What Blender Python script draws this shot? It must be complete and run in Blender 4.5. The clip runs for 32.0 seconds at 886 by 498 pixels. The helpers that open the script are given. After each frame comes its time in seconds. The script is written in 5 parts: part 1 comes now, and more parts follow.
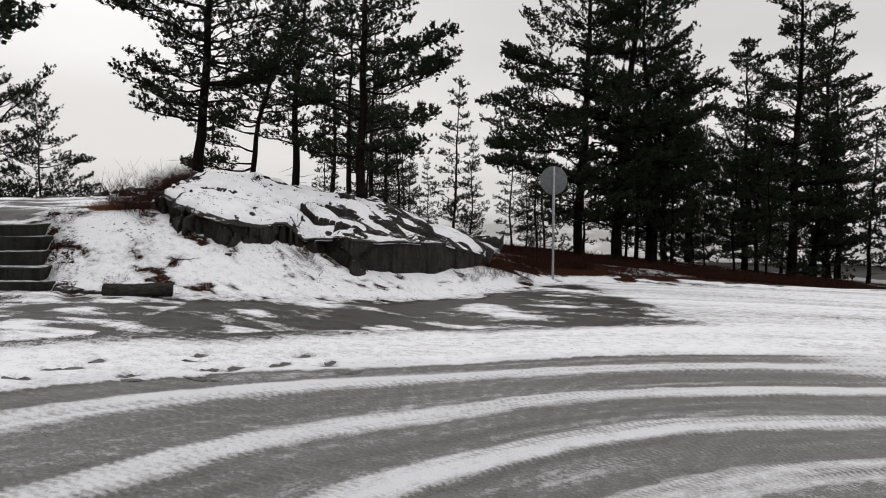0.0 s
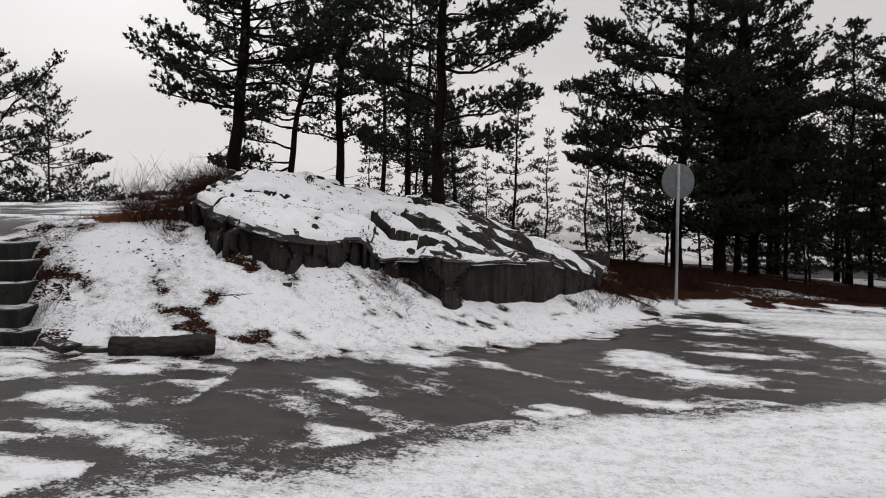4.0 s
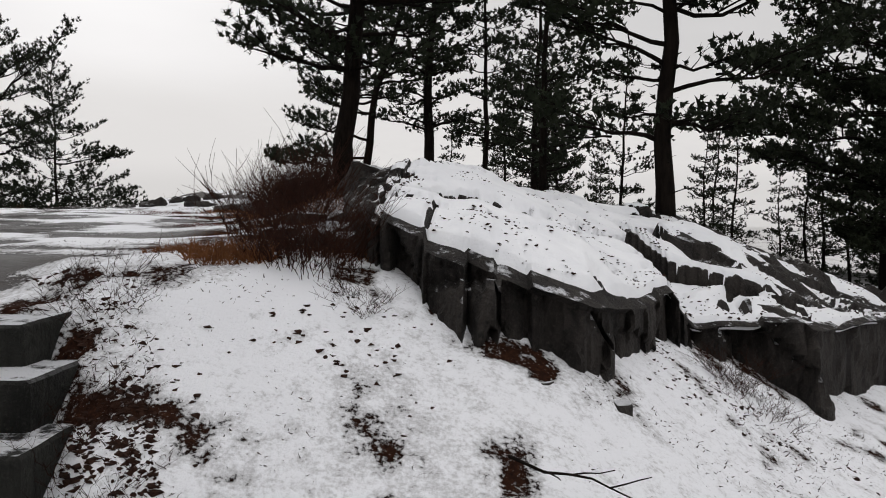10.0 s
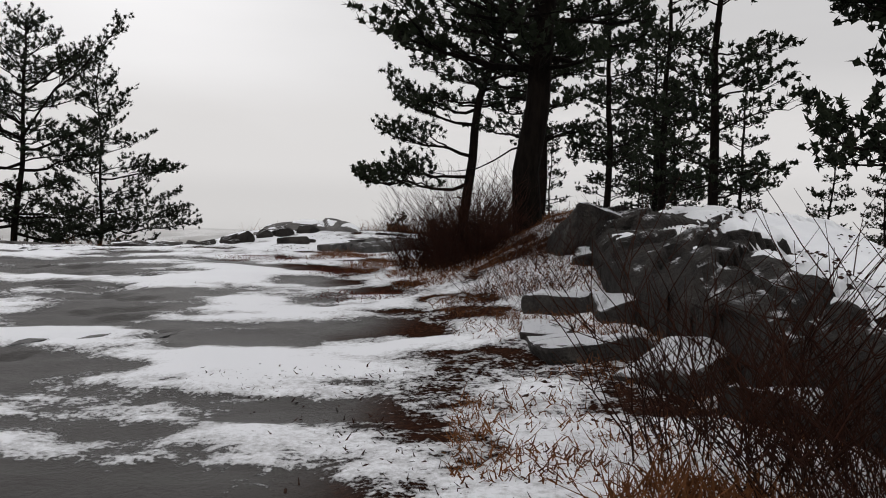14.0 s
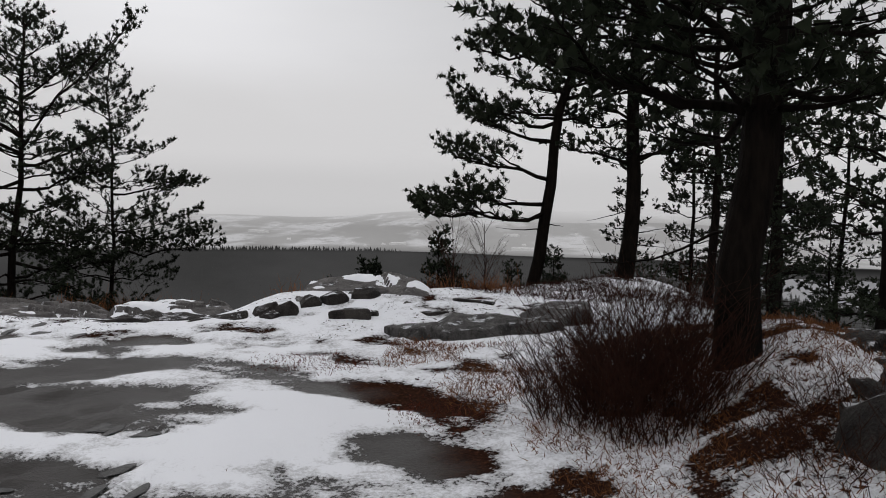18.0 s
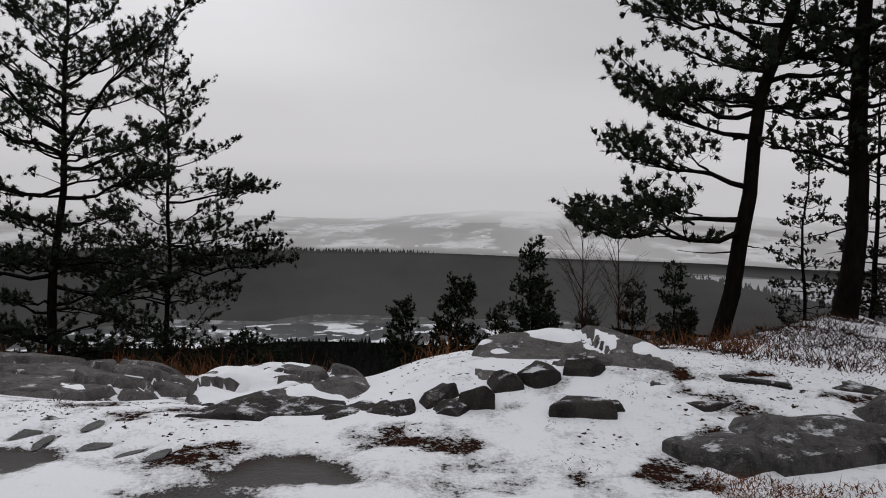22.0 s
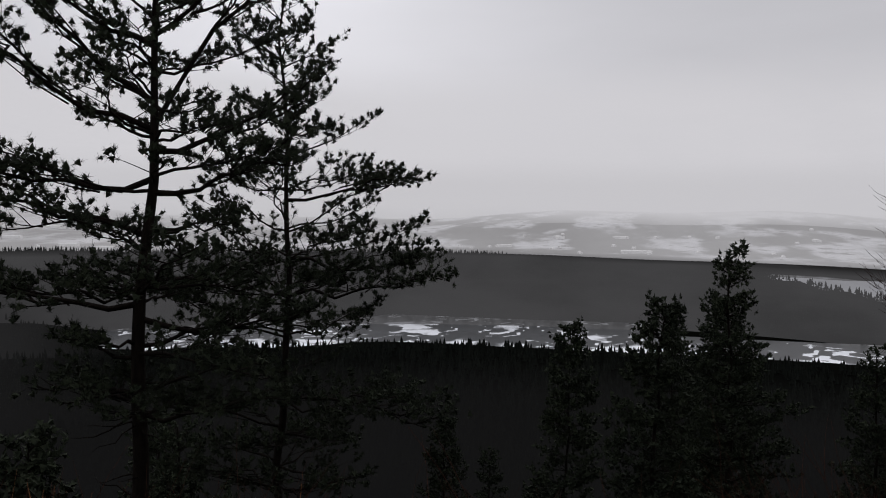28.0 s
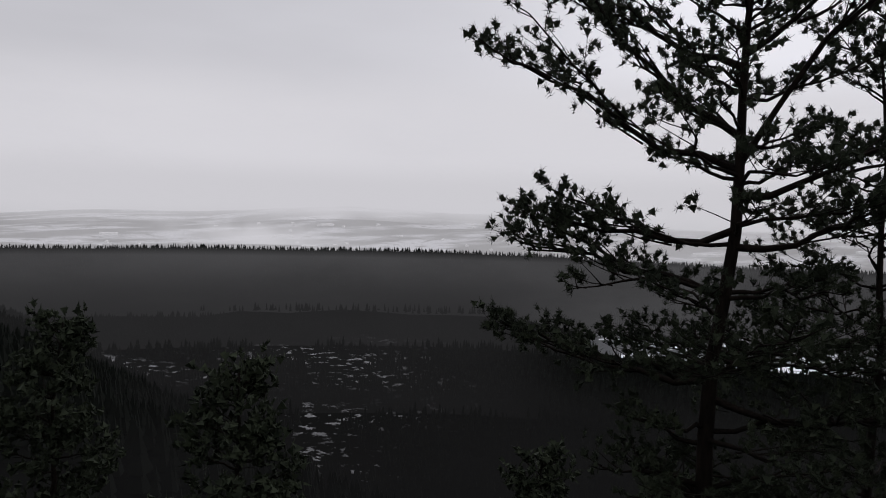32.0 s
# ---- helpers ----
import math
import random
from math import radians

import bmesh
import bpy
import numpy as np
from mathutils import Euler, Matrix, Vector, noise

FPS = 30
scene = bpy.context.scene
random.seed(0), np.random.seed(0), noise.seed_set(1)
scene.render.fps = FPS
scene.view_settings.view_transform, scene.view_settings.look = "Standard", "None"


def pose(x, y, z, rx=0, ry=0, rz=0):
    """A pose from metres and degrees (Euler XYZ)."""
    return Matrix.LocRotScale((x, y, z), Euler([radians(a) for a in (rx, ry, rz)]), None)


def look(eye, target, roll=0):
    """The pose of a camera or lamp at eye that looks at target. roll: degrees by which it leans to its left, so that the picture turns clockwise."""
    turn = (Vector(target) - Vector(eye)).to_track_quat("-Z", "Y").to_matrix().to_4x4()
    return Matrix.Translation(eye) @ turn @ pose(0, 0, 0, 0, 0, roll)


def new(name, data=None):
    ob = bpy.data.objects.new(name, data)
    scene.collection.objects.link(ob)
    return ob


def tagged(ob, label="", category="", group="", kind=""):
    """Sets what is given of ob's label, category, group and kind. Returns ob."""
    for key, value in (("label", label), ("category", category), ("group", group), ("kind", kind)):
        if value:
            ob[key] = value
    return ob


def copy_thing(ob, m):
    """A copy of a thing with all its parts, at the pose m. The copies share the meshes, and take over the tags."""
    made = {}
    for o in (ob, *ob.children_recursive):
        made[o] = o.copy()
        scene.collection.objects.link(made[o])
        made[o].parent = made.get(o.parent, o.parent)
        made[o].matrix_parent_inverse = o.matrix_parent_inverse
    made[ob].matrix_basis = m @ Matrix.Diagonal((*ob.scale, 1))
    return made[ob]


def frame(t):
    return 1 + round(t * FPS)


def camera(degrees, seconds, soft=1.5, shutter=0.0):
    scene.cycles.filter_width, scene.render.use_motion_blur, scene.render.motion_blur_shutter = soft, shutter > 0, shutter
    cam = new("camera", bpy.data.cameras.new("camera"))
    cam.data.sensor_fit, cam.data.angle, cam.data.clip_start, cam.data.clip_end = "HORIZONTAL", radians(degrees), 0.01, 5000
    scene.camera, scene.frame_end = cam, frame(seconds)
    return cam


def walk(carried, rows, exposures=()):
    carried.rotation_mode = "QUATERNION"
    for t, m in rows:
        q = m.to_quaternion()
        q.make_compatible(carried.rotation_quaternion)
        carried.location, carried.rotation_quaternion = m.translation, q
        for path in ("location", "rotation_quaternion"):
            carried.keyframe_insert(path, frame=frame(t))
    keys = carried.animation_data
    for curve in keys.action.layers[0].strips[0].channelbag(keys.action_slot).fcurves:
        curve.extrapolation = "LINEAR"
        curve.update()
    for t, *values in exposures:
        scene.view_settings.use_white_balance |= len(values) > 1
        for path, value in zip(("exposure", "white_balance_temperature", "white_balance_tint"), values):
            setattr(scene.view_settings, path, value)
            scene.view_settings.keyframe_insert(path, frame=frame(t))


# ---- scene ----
cam = camera(60.4, 32.0, soft=1.0)
PATH = [
    (0, (-0.015, 0.05, 1.373), (-0.016, 2.05, 1.38), 0.2),
    (0.5, (-0.209, 0.447, 1.401), (-0.21, 2.447, 1.412), 0.1),
    (1, (-0.381, 0.869, 1.44), (-0.386, 2.869, 1.45), 0.1),
    (1.5, (-0.623, 1.274, 1.467), (-0.638, 3.274, 1.475), 0.3),
    (2, (-0.831, 1.73, 1.497), (-0.857, 3.73, 1.505), 0.1),
    (2.5, (-0.99, 2.218, 1.544), (-1.03, 4.218, 1.558), 0.2),
    (4.5, (-1.703, 4.075, 1.711), (-1.748, 6.074, 1.722), 0.3),
    (5, (-1.901, 4.47, 1.737), (-1.947, 6.469, 1.745), 0.3),
    (5.5, (-2.126, 4.881, 1.787), (-2.175, 6.88, 1.803), 0.3),
    (6, (-2.381, 5.284, 1.842), (-2.425, 7.284, 1.855), 0.3),
    (6.5, (-2.627, 5.745, 1.856), (-2.666, 7.745, 1.864), 0.2),
    (7, (-2.781, 6, 1.922), (-2.818, 8, 1.936), 0.2),
    (7.5, (-3.14, 6.525, 1.963), (-3.174, 8.525, 1.971), 0.4),
    (8, (-3.361, 6.905, 1.978), (-3.4, 8.904, 1.98), 0.2),
    (8.5, (-3.588, 7.324, 2.006), (-3.624, 9.324, 2.017), 0.3),
    (9, (-3.879, 7.776, 2.039), (-3.912, 9.776, 2.045), 0.4),
    (9.5, (-4.114, 8.088, 2.047), (-4.152, 10.088, 2.055), 0.4),
    (10, (-4.37, 8.477, 2.09), (-4.412, 10.476, 2.11), 0.6),
    (10.5, (-4.669, 8.826, 2.117), (-4.714, 10.825, 2.133), 0.7),
    (11, (-4.942, 9.118, 2.151), (-4.99, 11.117, 2.163), 0.5),
    (11.5, (-5.256, 9.435, 2.191), (-5.312, 11.434, 2.215), 1.0),
    (12, (-5.605, 9.875, 2.227), (-5.673, 11.873, 2.261), 1.6),
    (12.5, (-5.79, 10.292, 2.277), (-5.869, 12.291, 2.31), 1.6),
    (13, (-5.951, 10.666, 2.387), (-6.044, 12.663, 2.432), 1.6),
    (13.5, (-6.15, 10.902, 2.511), (-6.245, 12.899, 2.543), 1.3),
    (14, (-6.268, 11.113, 2.668), (-6.367, 13.11, 2.703), 1.0),
    (14.5, (-6.389, 11.292, 2.837), (-6.492, 13.289, 2.869), 0.8),
    (16.5, (-6.724, 12.319, 3.535), (-6.86, 14.314, 3.531), 0.9),
    (17, (-6.902, 12.765, 3.522), (-7.041, 14.76, 3.515), 1.0),
    (17.5, (-7.06, 13.145, 3.557), (-7.204, 15.139, 3.55), 0.9),
    (18, (-7.268, 13.549, 3.609), (-7.417, 15.544, 3.607), 1.2),
    (18.5, (-7.515, 13.94, 3.644), (-7.674, 15.934, 3.637), 1.2),
    (19, (-7.754, 14.277, 3.693), (-7.924, 16.269, 3.688), 1.1),
    (19.5, (-7.958, 14.647, 3.766), (-8.143, 16.638, 3.764), 0.9),
    (20, (-8.215, 14.948, 3.804), (-8.408, 16.939, 3.794), 1.2),
    (20.5, (-8.448, 15.277, 3.843), (-8.652, 17.267, 3.836), 1.0),
    (21, (-8.648, 15.623, 3.874), (-8.858, 17.612, 3.867), 1.2),
    (21.5, (-8.873, 15.968, 3.874), (-9.096, 17.956, 3.867), 1.4),
    (22, (-9.096, 16.3, 3.904), (-9.33, 18.286, 3.905), 1.4),
    (22.5, (-9.312, 16.674, 3.923), (-9.561, 18.658, 3.919), 1.4),
    (23, (-9.559, 16.999, 3.913), (-9.846, 18.978, 3.914), 1.7),
    (23.5, (-9.781, 17.292, 3.934), (-10.096, 19.267, 3.932), 1.3),
    (24, (-9.999, 17.645, 3.958), (-10.367, 19.611, 3.947), 1.4),
    (24.5, (-10.183, 17.899, 3.987), (-10.583, 19.859, 3.977), 1.9),
    (25, (-10.383, 18.197, 3.998), (-10.79, 20.155, 3.985), 1.8),
    (25.5, (-10.583, 18.589, 4.005), (-10.994, 20.546, 3.994), 1.8),
    (27.5, (-11.407, 19.81, 4.025), (-11.82, 21.766, 4.02), 1.3),
    (28, (-11.63, 20.091, 4.038), (-12.052, 22.047, 4.036), 1.3),
    (28.5, (-11.827, 20.372, 4.047), (-12.266, 22.323, 4.046), 1.2),
    (29, (-12.05, 20.553, 4.052), (-12.602, 22.475, 4.047), 1.7),
    (29.5, (-12.291, 20.68, 4.101), (-12.939, 22.572, 4.1), 1.7),
    (30, (-12.576, 20.836, 4.13), (-13.412, 22.653, 4.114), 2.3),
    (30.5, (-12.853, 20.939, 4.332), (-13.892, 22.648, 4.325), 2.9),
    (31, (-13.01, 20.949, 4.405), (-14.22, 22.542, 4.405), 3.4),
    (31.5, (-13.155, 20.957, 4.473), (-14.485, 22.45, 4.452), 3.8),
    (32, (-13.327, 21.035, 4.479), (-14.791, 22.397, 4.455), 3.8),
]
EXPOSURES = [(0, -0.1, 6700, 11), (5, -0.22, 6680, 11), (8, -0.25, 6650, 11), (12, -0.05, 6650, 11), (14, -0.22, 6600, 11), (17, -0.35, 6500, 11), (20, -0.42, 6450, 12), (25, -0.48, 6450, 13), (28, -0.42, 6350, 14), (30.5, 0.08, 6300, 14), (32, -0.32, 6300, 15)]
walk(cam, [(t, pose(0, 0, 0.13, -3.0) @ look(eye, target, roll)) for t, eye, target, roll in PATH], EXPOSURES)

# ---- sky and light ----
SKY_POWER, SUN_POWER = 0.85, 0.45
world = bpy.data.worlds.new("overcast_sky")
scene.world = world
world.use_nodes = True
wt = world.node_tree
wt.nodes.clear()


def wnode(kind, **sets):
    n = wt.nodes.new(kind)
    for k, v in sets.items():
        n.inputs[k].default_value = v
    return n


sky = wt.nodes.new("ShaderNodeTexSky")
sky.sky_type, sky.sun_disc = "NISHITA", False
sky.sun_elevation, sky.sun_rotation, sky.air_density, sky.dust_density = radians(24), radians(-25), 1.0, 5.0
grey = wt.nodes.new("ShaderNodeRGBToBW")
wt.links.new(sky.outputs[0], grey.inputs[0])
thin = wnode("ShaderNodeMath")
thin.operation = "MULTIPLY"
thin.inputs[1].default_value = 0.01
wt.links.new(grey.outputs[0], thin.inputs[0])
way = wt.nodes.new("ShaderNodeTexCoord")
split = wt.nodes.new("ShaderNodeSeparateXYZ")
wt.links.new(way.outputs["Generated"], split.inputs[0])
layer = wt.nodes.new("ShaderNodeValToRGB")
for k, (p, c) in enumerate(((0.0, (0.78, 0.78, 0.78)), (0.05, (0.80, 0.80, 0.805)), (0.3, (0.77, 0.775, 0.79)), (0.95, (1.40, 1.41, 1.44)))):
    e = layer.color_ramp.elements[k] if k < 2 else layer.color_ramp.elements.new(p)
    e.position, e.color = p, (*c, 1)
wt.links.new(split.outputs[2], layer.inputs[0])
stretch = wt.nodes.new("ShaderNodeMapping")
stretch.inputs["Scale"].default_value = (1.0, 1.0, 4.0)
wt.links.new(way.outputs["Generated"], stretch.inputs[0])
cloud = wnode("ShaderNodeTexNoise", Scale=1.6, Detail=5.0, Roughness=0.55)
wt.links.new(stretch.outputs[0], cloud.inputs["Vector"])
amount = wt.nodes.new("ShaderNodeMapRange")
amount.inputs[1].default_value, amount.inputs[2].default_value = 0.3, 0.7
amount.inputs[3].default_value, amount.inputs[4].default_value = 0.93, 1.05
wt.links.new(cloud.outputs[0], amount.inputs[0])
add = wnode("ShaderNodeMath")
add.operation = "ADD"
wt.links.new(amount.outputs[0], add.inputs[0])
wt.links.new(thin.outputs[0], add.inputs[1])
mul = wt.nodes.new("ShaderNodeMix")
mul.data_type, mul.blend_type = "RGBA", "MULTIPLY"
mul.inputs[0].default_value = 1.0
wt.links.new(layer.outputs[0], mul.inputs[6])
wt.links.new(add.outputs[0], mul.inputs[7])
back = wnode("ShaderNodeBackground", Strength=SKY_POWER)
wt.links.new(mul.outputs[2], back.inputs[0])
wout = wt.nodes.new("ShaderNodeOutputWorld")
wt.links.new(back.outputs[0], wout.inputs[0])

sun_data = bpy.data.lights.new("sun", "SUN")
sun_data.energy, sun_data.angle, sun_data.color = SUN_POWER, radians(40), (1.0, 0.97, 0.93)
sun = new("sun", sun_data)
sun.matrix_world = look((0, 0, 60), (-12, -25, 40))

rng = np.random.default_rng(7)


# ---- materials ----
def material(name, rough=0.8):
    m = bpy.data.materials.new(name)
    m.use_nodes = True
    t = m.node_tree
    bsdf = t.nodes["Principled BSDF"]
    bsdf.inputs["Roughness"].default_value = rough
    bsdf.inputs["Specular IOR Level"].default_value = 0.25
    return m, t, bsdf


def tex_noise(t, scale, detail=6.0, rough=0.6, vector=None, stretch=None):
    n = t.nodes.new("ShaderNodeTexNoise")
    n.inputs["Scale"].default_value, n.inputs["Detail"].default_value, n.inputs["Roughness"].default_value = scale, detail, rough
    if vector is None:
        vector = t.nodes.new("ShaderNodeNewGeometry").outputs["Position"]
    if stretch:
        mp = t.nodes.new("ShaderNodeMapping")
        mp.inputs["Scale"].default_value = stretch
        t.links.new(vector, mp.inputs[0])
        vector = mp.outputs[0]
    t.links.new(vector, n.inputs["Vector"])
    return n.outputs[0]


def ramp(t, fac, stops):
    r = t.nodes.new("ShaderNodeValToRGB")
    for k, (p, c) in enumerate(stops):
        e = r.color_ramp.elements[k] if k < 2 else r.color_ramp.elements.new(p)
        e.position, e.color = p, (*c, 1) if len(c) == 3 else c
    t.links.new(fac, r.inputs[0])
    return r.outputs[0]


def math_node(t, op, a, b=0.0, c=None):
    n = t.nodes.new("ShaderNodeMath")
    n.operation = op
    for k, v in enumerate((a, b, c)):
        if v is None:
            continue
        if isinstance(v, (int, float)):
            n.inputs[k].default_value = v
        else:
            t.links.new(v, n.inputs[k])
    return n.outputs[0]


def mix(t, fac, a, b):
    n = t.nodes.new("ShaderNodeMix")
    n.data_type = "RGBA"
    for k, v in ((0, fac), (6, a), (7, b)):
        if isinstance(v, (int, float)):
            n.inputs[k].default_value = v
        elif isinstance(v, tuple):
            n.inputs[k].default_value = (*v, 1)
        else:
            t.links.new(v, n.inputs[k])
    return n.outputs[2]


def step(t, v, lo, hi):
    n = t.nodes.new("ShaderNodeMapRange")
    n.interpolation_type = "SMOOTHSTEP"
    n.inputs[1].default_value, n.inputs[2].default_value = lo, hi
    t.links.new(v, n.inputs[0])
    return n.outputs[0]


def bump(t, bsdf, height, strength, distance):
    b = t.nodes.new("ShaderNodeBump")
    b.inputs["Strength"].default_value, b.inputs["Distance"].default_value = strength, distance
    t.links.new(height, b.inputs["Height"])
    t.links.new(b.outputs[0], bsdf.inputs["Normal"])


def attribute(t, name):
    a = t.nodes.new("ShaderNodeAttribute")
    a.attribute_name = name
    return a.outputs["Fac"]


def plain(name, dark, light, scale, rough=0.8, relief=0.3, dist=0.01, stretch=None):
    """A two-tone grained material with fine relief."""
    m, t, b = material(name, rough)
    n = tex_noise(t, scale, stretch=stretch)
    big = tex_noise(t, scale * 0.13, 3.0)
    mixed = math_node(t, "ADD", math_node(t, "MULTIPLY", n, 0.65), math_node(t, "MULTIPLY", big, 0.35))
    t.links.new(ramp(t, mixed, ((0.36, dark), (0.64, light))), b.inputs["Base Color"])
    bump(t, b, n, relief, dist)
    return m


def ground_material():
    m, t, b = material("snowy_ground", 0.85)
    snow_at, soil_at, far_at, slush_at = attribute(t, "snow"), attribute(t, "soil"), attribute(t, "far"), attribute(t, "slush")
    fine, mid, coarse = tex_noise(t, 42, 6, 0.7), tex_noise(t, 9, 5, 0.65), tex_noise(t, 1.6, 4)
    asphalt = ramp(t, tex_noise(t, 150, 3, 0.7), ((0.3, (0.009, 0.0075, 0.0068)), (0.7, (0.046, 0.039, 0.034))))
    asphalt = mix(t, step(t, coarse, 0.35, 0.65), asphalt, (0.020, 0.0155, 0.0130))
    soil = ramp(t, fine, ((0.3, (0.012, 0.007, 0.006)), (0.52, (0.032, 0.015, 0.010)), (0.75, (0.09, 0.036, 0.018))))
    asphalt = mix(t, math_node(t, "MULTIPLY", slush_at, 0.75), asphalt, ramp(t, fine, ((0.3, (0.055, 0.052, 0.050)), (0.7, (0.15, 0.147, 0.145)))))
    bare = mix(t, soil_at, asphalt, soil)
    bare = mix(t, far_at, bare, (0.11, 0.105, 0.095))
    # shade beneath the trees is painted as near-black ground past the brink
    bare = mix(t, math_node(t, "MULTIPLY", attribute(t, "wood_shade"), math_node(t, "SUBTRACT", 1.0, far_at)), bare, (0.003, 0.0033, 0.0028))
    rough = math_node(t, "MULTIPLY", math_node(t, "SUBTRACT", fine, 0.5), 1.25)
    rough = math_node(t, "ADD", rough, math_node(t, "MULTIPLY", math_node(t, "SUBTRACT", mid, 0.5), 1.1))
    rough = math_node(t, "MULTIPLY", rough, math_node(t, "SUBTRACT", 1.0, math_node(t, "MULTIPLY", slush_at, 0.4)))
    # fine tyre lines that run round the bend, with a tread across them
    place = t.nodes.new("ShaderNodeSeparateXYZ")
    t.links.new(t.nodes.new("ShaderNodeNewGeometry").outputs["Position"], place.inputs[0])
    east, north = math_node(t, "SUBTRACT", place.outputs[0], 3.2), math_node(t, "SUBTRACT", place.outputs[1], 1.0)
    away = math_node(t, "SQRT", math_node(t, "ADD", math_node(t, "MULTIPLY", east, east), math_node(t, "MULTIPLY", north, north)))
    turn = math_node(t, "ARCTAN2", north, east)
    along = t.nodes.new("ShaderNodeCombineXYZ")
    t.links.new(math_node(t, "MULTIPLY", away, 5.0), along.inputs[0])
    t.links.new(math_node(t, "MULTIPLY", turn, 1.6), along.inputs[1])
    lines = tex_noise(t, 1.0, 4, 0.6, vector=along.outputs[0])
    tread = math_node(t, "MULTIPLY", math_node(t, "SINE", math_node(t, "ADD", math_node(t, "MULTIPLY", turn, 560.0), math_node(t, "MULTIPLY", math_node(t, "SINE", math_node(t, "MULTIPLY", away, 52.0)), 1.2))), step(t, lines, 0.56, 0.44))
    worn = math_node(t, "ADD", math_node(t, "MULTIPLY", math_node(t, "SUBTRACT", lines, 0.5), 1.2), math_node(t, "MULTIPLY", tread, 0.10))
    v = math_node(t, "ADD", math_node(t, "ADD", snow_at, rough), math_node(t, "MULTIPLY", worn, slush_at))
    hard, slush = step(t, v, 0.42, 0.56), step(t, v, 0.0, 0.95)
    grit = math_node(t, "ADD", math_node(t, "MULTIPLY", tex_noise(t, 90, 3, 0.6), 0.5), 0.55)
    slush = math_node(t, "MULTIPLY", math_node(t, "ADD", math_node(t, "MULTIPLY", hard, 0.35), math_node(t, "MULTIPLY", slush, 0.62)), grit)
    cover = math_node(t, "ADD", math_node(t, "MULTIPLY", hard, math_node(t, "SUBTRACT", 1.0, slush_at)), math_node(t, "MULTIPLY", slush, slush_at))
    meadow = step(t, tex_noise(t, 0.0050, 4, 0.55, stretch=(1, 0.4, 1)), 0.46, 0.60)
    hedges = step(t, tex_noise(t, 0.02, 3, 0.6), 0.36, 0.44)
    cover = math_node(t, "MAXIMUM", cover, math_node(t, "MULTIPLY", far_at, math_node(t, "MULTIPLY", meadow, hedges)))
    cover = math_node(t, "MAXIMUM", cover, math_node(t, "MULTIPLY", attribute(t, "fleck"), step(t, tex_noise(t, 0.11, 4, 0.7), 0.56, 0.60)))
    white = mix(t, step(t, v, 0.5, 1.0), (0.52, 0.52, 0.53), (0.86, 0.87, 0.90))
    t.links.new(mix(t, cover, bare, white), b.inputs["Base Color"])
    wet = math_node(t, "ADD", math_node(t, "MULTIPLY", cover, 0.35), math_node(t, "MULTIPLY", soil_at, 0.3))
    t.links.new(math_node(t, "ADD", wet, 0.42), b.inputs["Roughness"])
    open_land = math_node(t, "SUBTRACT", 1.0, math_node(t, "MAXIMUM", attribute(t, "wood_shade"), soil_at))
    t.links.new(math_node(t, "MULTIPLY", open_land, 0.32), b.inputs["Specular IOR Level"])
    lift = math_node(t, "ADD", math_node(t, "MULTIPLY", cover, 1.0), math_node(t, "MULTIPLY", fine, 0.6))
    bump(t, b, lift, 0.8, 0.02)
    return m


def rock_material(name, dark, light, tint, dust=0.0):
    m, t, b = material(name, 0.75)
    g = tex_noise(t, 60, 4, 0.7)
    band = tex_noise(t, 5, 6, 0.65, stretch=(1, 1, 0.35))
    col = ramp(t, band, ((0.32, dark), (0.62, light)))
    col = mix(t, step(t, tex_noise(t, 17, 5), 0.55, 0.72), col, tint)
    streak = step(t, tex_noise(t, 11, 5, 0.7, stretch=(1, 1, 0.12)), 0.48, 0.66)
    col = mix(t, math_node(t, "MULTIPLY", streak, 0.6), col, tuple(c * 0.35 for c in dark))
    col = mix(t, math_node(t, "MULTIPLY", step(t, g, 0.5, 0.72), 0.3), col, tuple(min(0.3, c * 2.2) for c in light))
    col = mix(t, math_node(t, "MULTIPLY", step(t, tex_noise(t, 26, 4, 0.7), 0.60, 0.68), 0.5), col, tuple(c * 1.8 for c in light))
    if dust:
        up = t.nodes.new("ShaderNodeSeparateXYZ")
        t.links.new(t.nodes.new("ShaderNodeNewGeometry").outputs["Normal"], up.inputs[0])
        lies = math_node(t, "MULTIPLY", step(t, up.outputs[2], 0.72, 0.9), step(t, math_node(t, "ADD", tex_noise(t, 7, 5), math_node(t, "MULTIPLY", g, 0.3)), 0.78 - dust, 0.92 - dust))
        col = mix(t, lies, col, (0.74, 0.75, 0.78))
    t.links.new(col, b.inputs["Base Color"])
    bump(t, b, math_node(t, "ADD", g, math_node(t, "ADD", math_node(t, "MULTIPLY", band, 2.5), math_node(t, "MULTIPLY", tex_noise(t, 17, 5), 1.5))), 0.9, 0.03)
    return m


def snow_material():
    m, t, b = material("snow", 0.7)
    n, w = tex_noise(t, 45, 5), tex_noise(t, 3, 4)
    t.links.new(mix(t, step(t, w, 0.3, 0.7), (0.80, 0.81, 0.84), (0.88, 0.89, 0.91)), b.inputs["Base Color"])
    bump(t, b, math_node(t, "ADD", n, math_node(t, "MULTIPLY", w, 2.0)), 0.35, 0.02)
    b.inputs["Subsurface Weight"].default_value = 0.0
    return m


